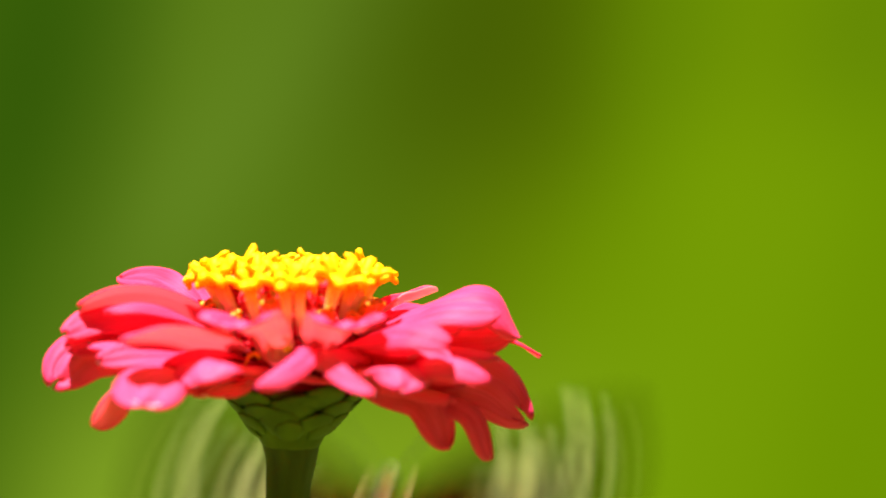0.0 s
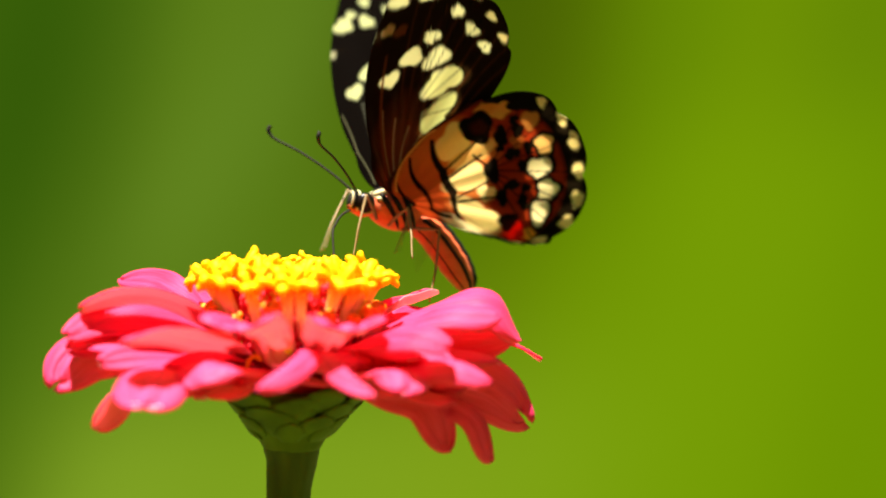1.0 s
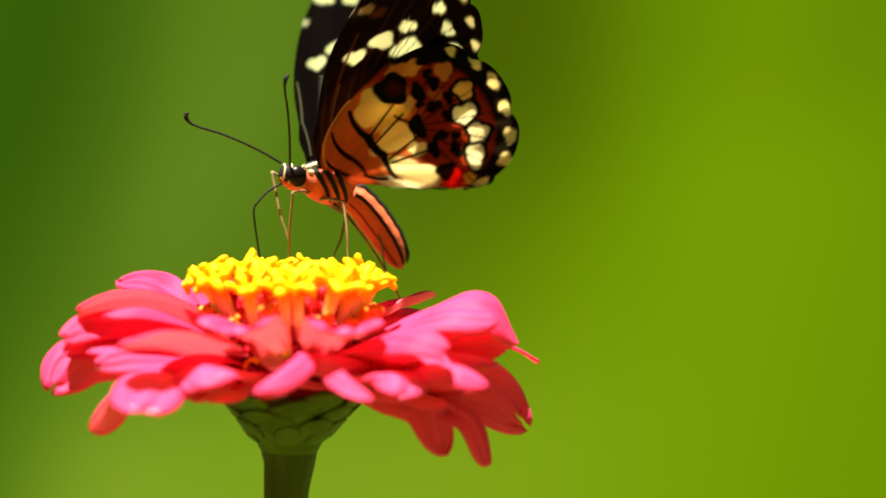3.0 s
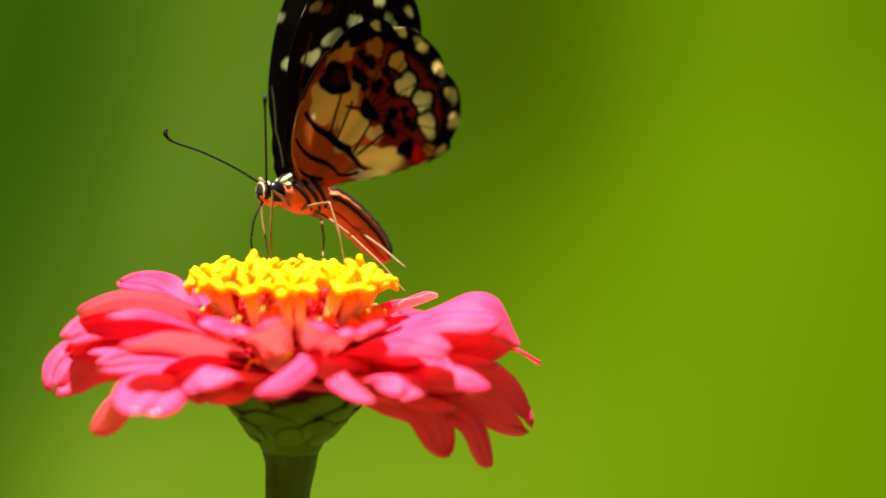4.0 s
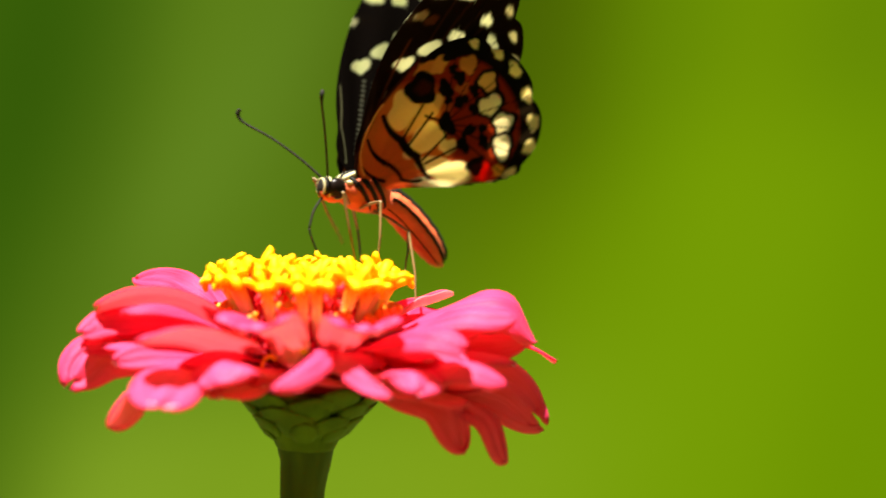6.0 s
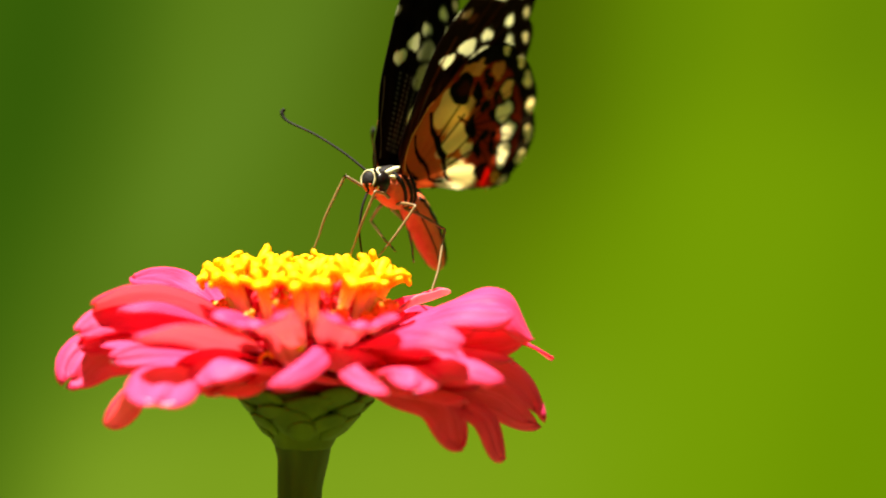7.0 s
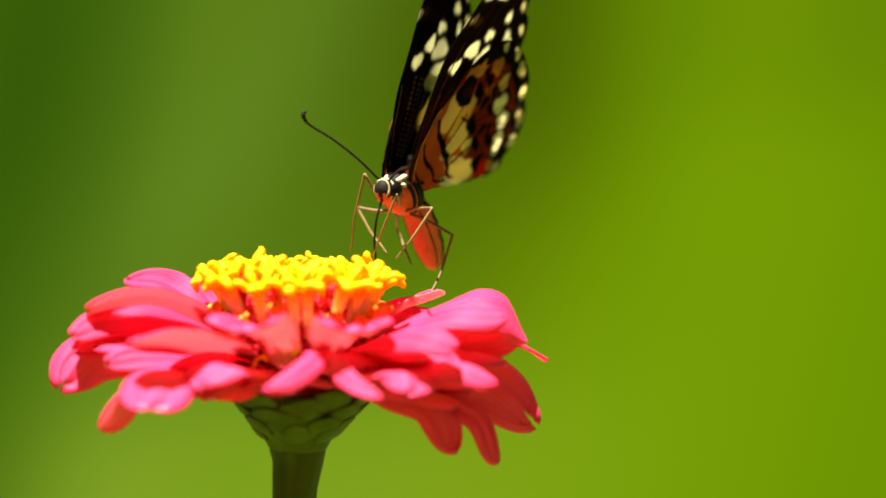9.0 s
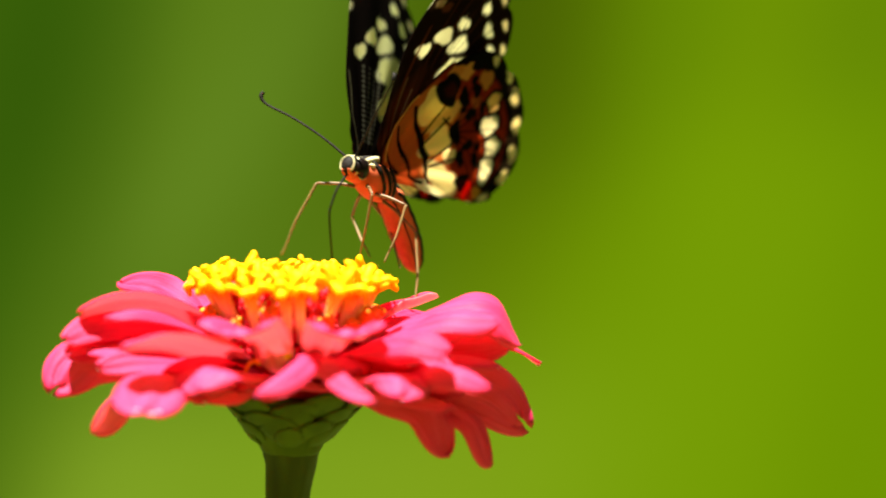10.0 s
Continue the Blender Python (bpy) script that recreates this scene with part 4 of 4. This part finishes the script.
# seconds; place, mm from the flower's resting head; roll, pitch, heading; lift of left and right wings; sweep of fore and hind wings
FLIGHT = [
    (0, 13.2, 49.1, -37, 0, -60, 262, 6, 6, 5, 0),
    (0.03, 17.1, 48.1, -23, 0, -60, 263, 58, 58, 5, 0),
    (0.1, 24.1, 46.1, 9, 0, -60, 264, 30, 30, 5, 0),
    (0.2, 30.1, 41.1, 18.5, 0, -62, 264, 4, 4, 5, 0),
    (0.3, 30.2, 35.1, 24, 0, -62, 258, 22, 22, 6, 0),
    (0.4, 30.6, 33.5, 22.8, 4, -50, 240, 66, 66, 6, 3),
    (0.46, 31.2, 22.6, 18.6, 8, -56, 226, 46, 82, 4, 1),
    (0.5, 31.8, 20.9, 15.9, 7.9, -57.8, 220, 28, 64, 2.2, 0.2),
    (0.54, 31.7, 21.2, 15.6, 8.5, -56, 214, 10, 42, 2.5, 3),
    (0.6, 31.5, 22.5, 14.4, 9.7, -50.8, 199.7, 67.3, 52.2, 3.8, 9.5),
    (0.7, 31.1, 20.4, 13.6, 9.4, -54.8, 201.1, 53.5, 42.6, 1.8, 3.5),
    (0.8, 31.2, 20.4, 13.6, 9.4, -54.8, 201.1, 53.5, 42.6, 1.8, 3.5),
    (0.9, 21.6, 20.7, 16.7, 5.3, -31.5, 198.8, 50, 38, 5.5, 7.1),
    (1, 15.3, 20.9, 18.8, 2.5, -15.9, 197.3, 73.5, 62, 8, 9.5),
    (1.2, 14.5, 19.5, 19.6, 3.2, -20.3, 204.7, 60, 48, 15.4, 8.9),
    (1.3, 14.1, 18.8, 20.1, 3.5, -22.4, 208.3, 74, 74, 19.1, 8.7),
    (1.5, 13.3, 17.4, 20.9, 4.2, -26.8, 215.7, 68.5, 50.6, 26.5, 8.1),
    (1.7, 11, 17.4, 20.6, 7.4, -24.2, 214.8, 78, 66, 25.1, 4.4),
    (1.8, 10.1, 17.3, 20.4, 8.8, -23.2, 214.5, 64, 50, 24.6, 2.9),
    (2, 8.7, 17.3, 20.3, 10.7, -21.7, 214, 73, 73.8, 23.8, 0.7),
    (2.1, 8.6, 17.2, 20.8, 10.2, -22.9, 212.2, 80, 80, 23.7, 0.9),
    (2.3, 8.1, 16.4, 24.7, 6.9, -31.1, 199.7, 54, 56, 23.3, 2.1),
    (2.5, 7.9, 16.2, 25.8, 5.9, -33.5, 196.1, 59.7, 63, 23.2, 2.4),
    (2.7, 6.5, 16.7, 24.4, 0.9, -19.8, 195, 65.1, 57.7, 22, -0.4),
    (3.8, 1.1, 18.3, 22.2, 6.5, -13.9, 214.1, 77.4, 99.6, 23.9, -8.9),
    (4, 0.5, 17.5, 21.7, 9.2, -6.4, 210.1, 83.5, 90.1, 29, -7.7),
    (4.4, 0.5, 17.5, 21.7, 9.2, -6.4, 210.1, 83.5, 90.1, 29, -7.7),
    (4.5, 2.2, 17.1, 23.2, 1.9, -11.3, 196.8, 71.6, 105, 21.6, -3.6),
    (4.6, 2.2, 17, 22.6, 1.9, -11.2, 195.6, 60, 78, 26.3, -2.8),
    (4.8, 1.5, 16.6, 21.1, 2, -10.9, 191.8, 64, 92, 40.1, -0.5),
    (5, 2.1, 16.6, 20.7, 2, -10.9, 191.8, 66, 84, 40.1, -0.5),
    (5.2, 1.9, 17.8, 21.1, 3, -11.3, 194, 68, 98, 34, -5),
    (6.3, 14, 18, 22.8, 4, -10.6, 222.8, 80.1, 73.4, 33.1, -2.2),
    (6.4, 14.6, 17.6, 25.3, 2.2, -20.6, 230.8, 84, 88, 29.5, 3.4),
    (6.5, 14.4, 17.2, 27.9, 0.4, -30.5, 238.8, 64.6, 62.3, 25.8, 9.1),
    (6.6, 12.6, 17.3, 26.2, 0.8, -26.2, 238.2, 74, 84, 26.7, 4.9),
    (6.7, 13, 17.4, 24.6, 1.2, -21.9, 237.5, 66, 72, 27.6, 0.7),
    (6.9, 15.8, 17.5, 22.8, 1.6, -16.9, 236.8, 68, 78, 28.7, -4.2),
    (7, 15.2, 17.5, 22.5, 1.7, -16.2, 236.7, 74.1, 92.7, 28.8, -4.9),
    (7.5, 10.6, 17.4, 21.7, 5.4, -9, 240.4, 78.7, 99.1, 28.3, -8),
    (7.9, 12.4, 17.4, 21.9, 5.4, -9, 240.4, 78.7, 99.1, 28.3, -8),
    (8, 14.4, 17.1, 24.5, 7.4, -36.9, 255.5, 82.6, 84.2, 28.9, -6.5),
    (8.1, 14.9, 17.1, 24.4, 6.3, -35.9, 253.7, 72, 92, 28.3, -6.2),
    (8.2, 15.6, 17.1, 24.4, 4.8, -34.6, 251.3, 62, 66, 27.5, -5.9),
    (8.3, 16.4, 17.1, 24.2, 3, -33, 248.2, 66, 74, 26.6, -5.5),
    (8.4, 17.2, 17.1, 24.2, 1.6, -31.7, 245.8, 78, 96, 25.8, -5.1),
    (8.5, 18, 17.1, 24.1, 0.1, -30.4, 243.4, 72.2, 90.6, 25, -4.8),
    (8.6, 18.1, 16.8, 22.9, -0.4, -21.2, 244.9, 70, 88, 25.2, -7),
    (8.8, 17.5, 16.6, 21.9, -0.8, -13.9, 246.1, 68, 92, 25.4, -8.8),
    (9, 16.3, 16.5, 21.6, -0.9, -12.1, 246.4, 72.8, 101.3, 25.4, -9.2),
    (9.5, 17.6, 15.9, 20.8, -4.7, -11.2, 243.7, 74.8, 100.2, 22.2, -11.5),
    (9.7, 17.2, 15.9, 20.7, -4.7, -11.2, 243.7, 74.8, 100.2, 22.2, -11.5),
    (9.8, 15.7, 16.5, 21.9, -1.7, -16.4, 240.1, 62, 84, 21.5, -7.9),
    (9.9, 13.5, 17.1, 23.2, 1.3, -21.5, 236.5, 73.5, 80.5, 20.8, -4.2),
    (10, 11.9, 17.4, 23.8, 2.8, -24.1, 234.7, 75.1, 81.7, 20.5, -2.4),
]
# seconds; heading and rise of each antenna against the body, degrees
LEFT_FEELER = [(0, 49, 33), (0.5, 41, -2), (0.6, 53, 16), (0.7, 44, 10), (1.5, 51, 34), (2.5, 55, 29), (2.7, 57, 38), (3.8, 52, 42), (4.0, 61, 36), (4.5, 62, 40), (5.0, 63, 47), (5.2, 74, 56), (6.5, 39, 21), (8.0, 28, -11), (10.0, 50, 28)]
RIGHT_FEELER = [(0, -49, 33), (0.5, -31, -5), (0.6, -16, -5), (0.7, -18, -10), (1.0, -30, 20), (1.5, -45, 18), (2.0, -42, 25), (2.5, -9, 4), (4.0, -4, 20), (4.5, -25, 13), (5.0, -28, 17), (6.3, -56, 30), (6.5, -68, 25), (7.0, -73, 27), (7.5, -25, 26), (8.0, -70, 36), (8.5, -72, 28), (9.0, -27, 23), (9.5, -24, 20), (10.0, -63, 25)]


# seconds; how far to the right each foot stands on the bloom, mm: right and left front, left and right middle, hind; the feeding tube; its reach
FEET = [
    (1, 3.2, 8.4, 17.8, 15, 20.5, 6.9, 18.6),
    (1.5, 1.7, 8.2, 13.2, 11.2, 18.1, 5.9, 18.6),
    (2, -0.3, 6.7, 11.2, 9.7, 17.9, 1.5, 18.6),
    (2.5, -0.4, 1.7, 10.2, 7.4, 17.4, -4.1, 17),
    (4, -5.3, -4.5, 7.2, 3.5, 19.3, -5.6, 18.9),
    (4.5, -5.1, -4.5, 7.4, 4.5, 18.1, -5.6, 18.8),
    (5, -5.6, -4.4, 5.5, 2.6, 17.6, -9.4, 19),
    (6.5, -0.3, 13.5, 14.6, 12.3, 18.9, 9.8, 17.3),
    (7, 0, 6.1, 10.6, 13.2, 18.6, 9, 18.9),
    (7.5, -0.4, 6.6, 10.2, 12.7, 18.7, 8.7, 18.9),
    (8, 0.7, 10.8, 12.8, 14.3, 18.8, 9.1, 17),
    (8.5, 6, 10.2, 14.3, 12.8, 19.7, 12, 18.6),
    (9, 6.8, 10.5, 14.2, 12.7, 19.1, 12, 18.9),
    (9.5, 8.7, 10.6, 14.2, 12.7, 19.1, 12.1, 18.9),
    (10, -3.2, 9.4, 13.5, 11.1, 18.4, 6, 18.6),
]


def between(rows, t):
    """The row at t, by straight steps between the rows given."""
    ts = [r[0] for r in rows]
    return [float(np.interp(t, ts, [r[k] for r in rows])) for k in range(1, len(rows[0]))]


def aimed(p, q, up):
    """A place at p (mm) whose x axis points to q and whose z axis keeps near up."""
    x = (q - p).normalized()
    y = up.cross(x).normalized()
    z = x.cross(y)
    m = Matrix((x, y, z)).transposed().to_4x4()
    m.translation = p * MM
    return m


# where the limbs hang in flight, in the body's own space, mm
DANGLE = {("front", 1): (9, 4.5, -10), ("front", -1): (9, -4.5, -10), ("middle", 1): (3, 5.5, -12), ("middle", -1): (3, -5.5, -12), ("hind", 1): (-5, 5, -13), ("hind", -1): (-5, -5, -13), ("tube", 0): (9, 0, -17)}


def motions():
    foot = Matrix.Translation(HEAD)
    walk(flower, [(t, foot @ pose(x * MM, 0, z * MM, nod, roll, 0)) for t, x, z, nod, roll in SWAY])
    # settled on the bloom, the butterfly rides its sway also between its own rows
    rows = [list(r) for r in FLIGHT]
    rest = []
    for r in rows:
        s = between(SWAY, r[0])
        rest.append([r[0], r[1] - s[0], r[2], r[3] - s[1]] + r[4:])
    times = sorted({r[0] for r in FLIGHT} | {r[0] for r in SWAY if r[0] > 0.7} | {0.8, 0.9})
    full = []
    for t in times:
        p, s = between(rest, t), between(SWAY, t)
        full.append([t, p[0] + s[0], p[1], p[2] + s[1]] + p[3:])
    walk(butterfly, [(t, foot @ pose(x * MM, y * MM, z * MM, rx, ry, rz)) for t, x, y, z, rx, ry, rz, *_ in full])
    for side, s, k in (("left", 1, 7), ("right", -1, 8)):
        for name, root, sweep, less in (("fore_", FORE_ROOT, 9, 0), ("hind_", HIND_ROOT, 10, 3)):
            walk(WINGS[name + side], [(r[0], pose(root.x * MM, s * root.y * MM, root.z * MM, s * (r[k] - less), 0, 0) @ pose(0, 0, 0, 0, 0, s * r[sweep])) for r in full])

    for s, rows in ((1, LEFT_FEELER), (-1, RIGHT_FEELER)):
        walk(FEELERS[s], [(t, pose(7.3 * MM, s * 0.6 * MM, 0.9 * MM, 0, -rise, turn)) for t, turn, rise in rows])
    # legs and feeding tube: each reaches from the body to its place on the bloom
    for (kind, side, root, upper, lower), (a, b) in zip(LEGS_AND_TUBE, JOINTED):
        first, second = [], []
        for r in full:
            t = r[0]
            m = pose(r[1], r[2], r[3], r[4], r[5], r[6])
            f, s = between(FEET, t), between(SWAY, t)
            hang = m @ Vector(DANGLE[(kind, side)])
            if kind == "front":
                goal = Vector((f[1], 9, 12.6) if side > 0 else (f[0], 14, 13.0))
            elif kind == "middle":
                goal = Vector((f[2], 8, 12.4) if side > 0 else (f[3], 14, 12.8))
            elif kind == "hind":
                goal = Vector((f[4], 9, 5.2) if side > 0 else (f[4] - 2.5, 14, 11.0))
            else:
                goal = Vector((f[5], 12, 12.5))
            goal += Vector((s[0], 0, s[1]))
            goal = hang.lerp(goal, min(1, max(0, (t - 0.7) / 0.3)))
            start = Vector(root)
            goal = m.inverted() @ goal
            away = goal - start
            if kind == "tube" and t >= 1:
                away = away.normalized() * max(away.length, f[6])
            span = min(max(away.length, abs(upper - lower) + 0.3), upper + lower - 0.1)
            u = away.normalized()
            out = Vector(((0.9, 0, 0.5) if kind == "tube" else (0.6, side * 0.5, 0.9) if kind == "front" else (-0.1, side * 0.7, 0.9) if kind == "middle" else (-0.6, side * 0.6, 0.7)))
            out = (out - u * out.dot(u)).normalized()
            k = (upper ** 2 - lower ** 2 + span ** 2) / (2 * span)
            knee = start + u * k + out * math.sqrt(max(0.01, upper ** 2 - k ** 2))
            m1, m2 = aimed(start, knee, out), aimed(knee, start + u * span, out)
            first.append((t, m1))
            second.append((t, m1.inverted() @ m2))
        walk(a, first)
        walk(b, second)


motions()
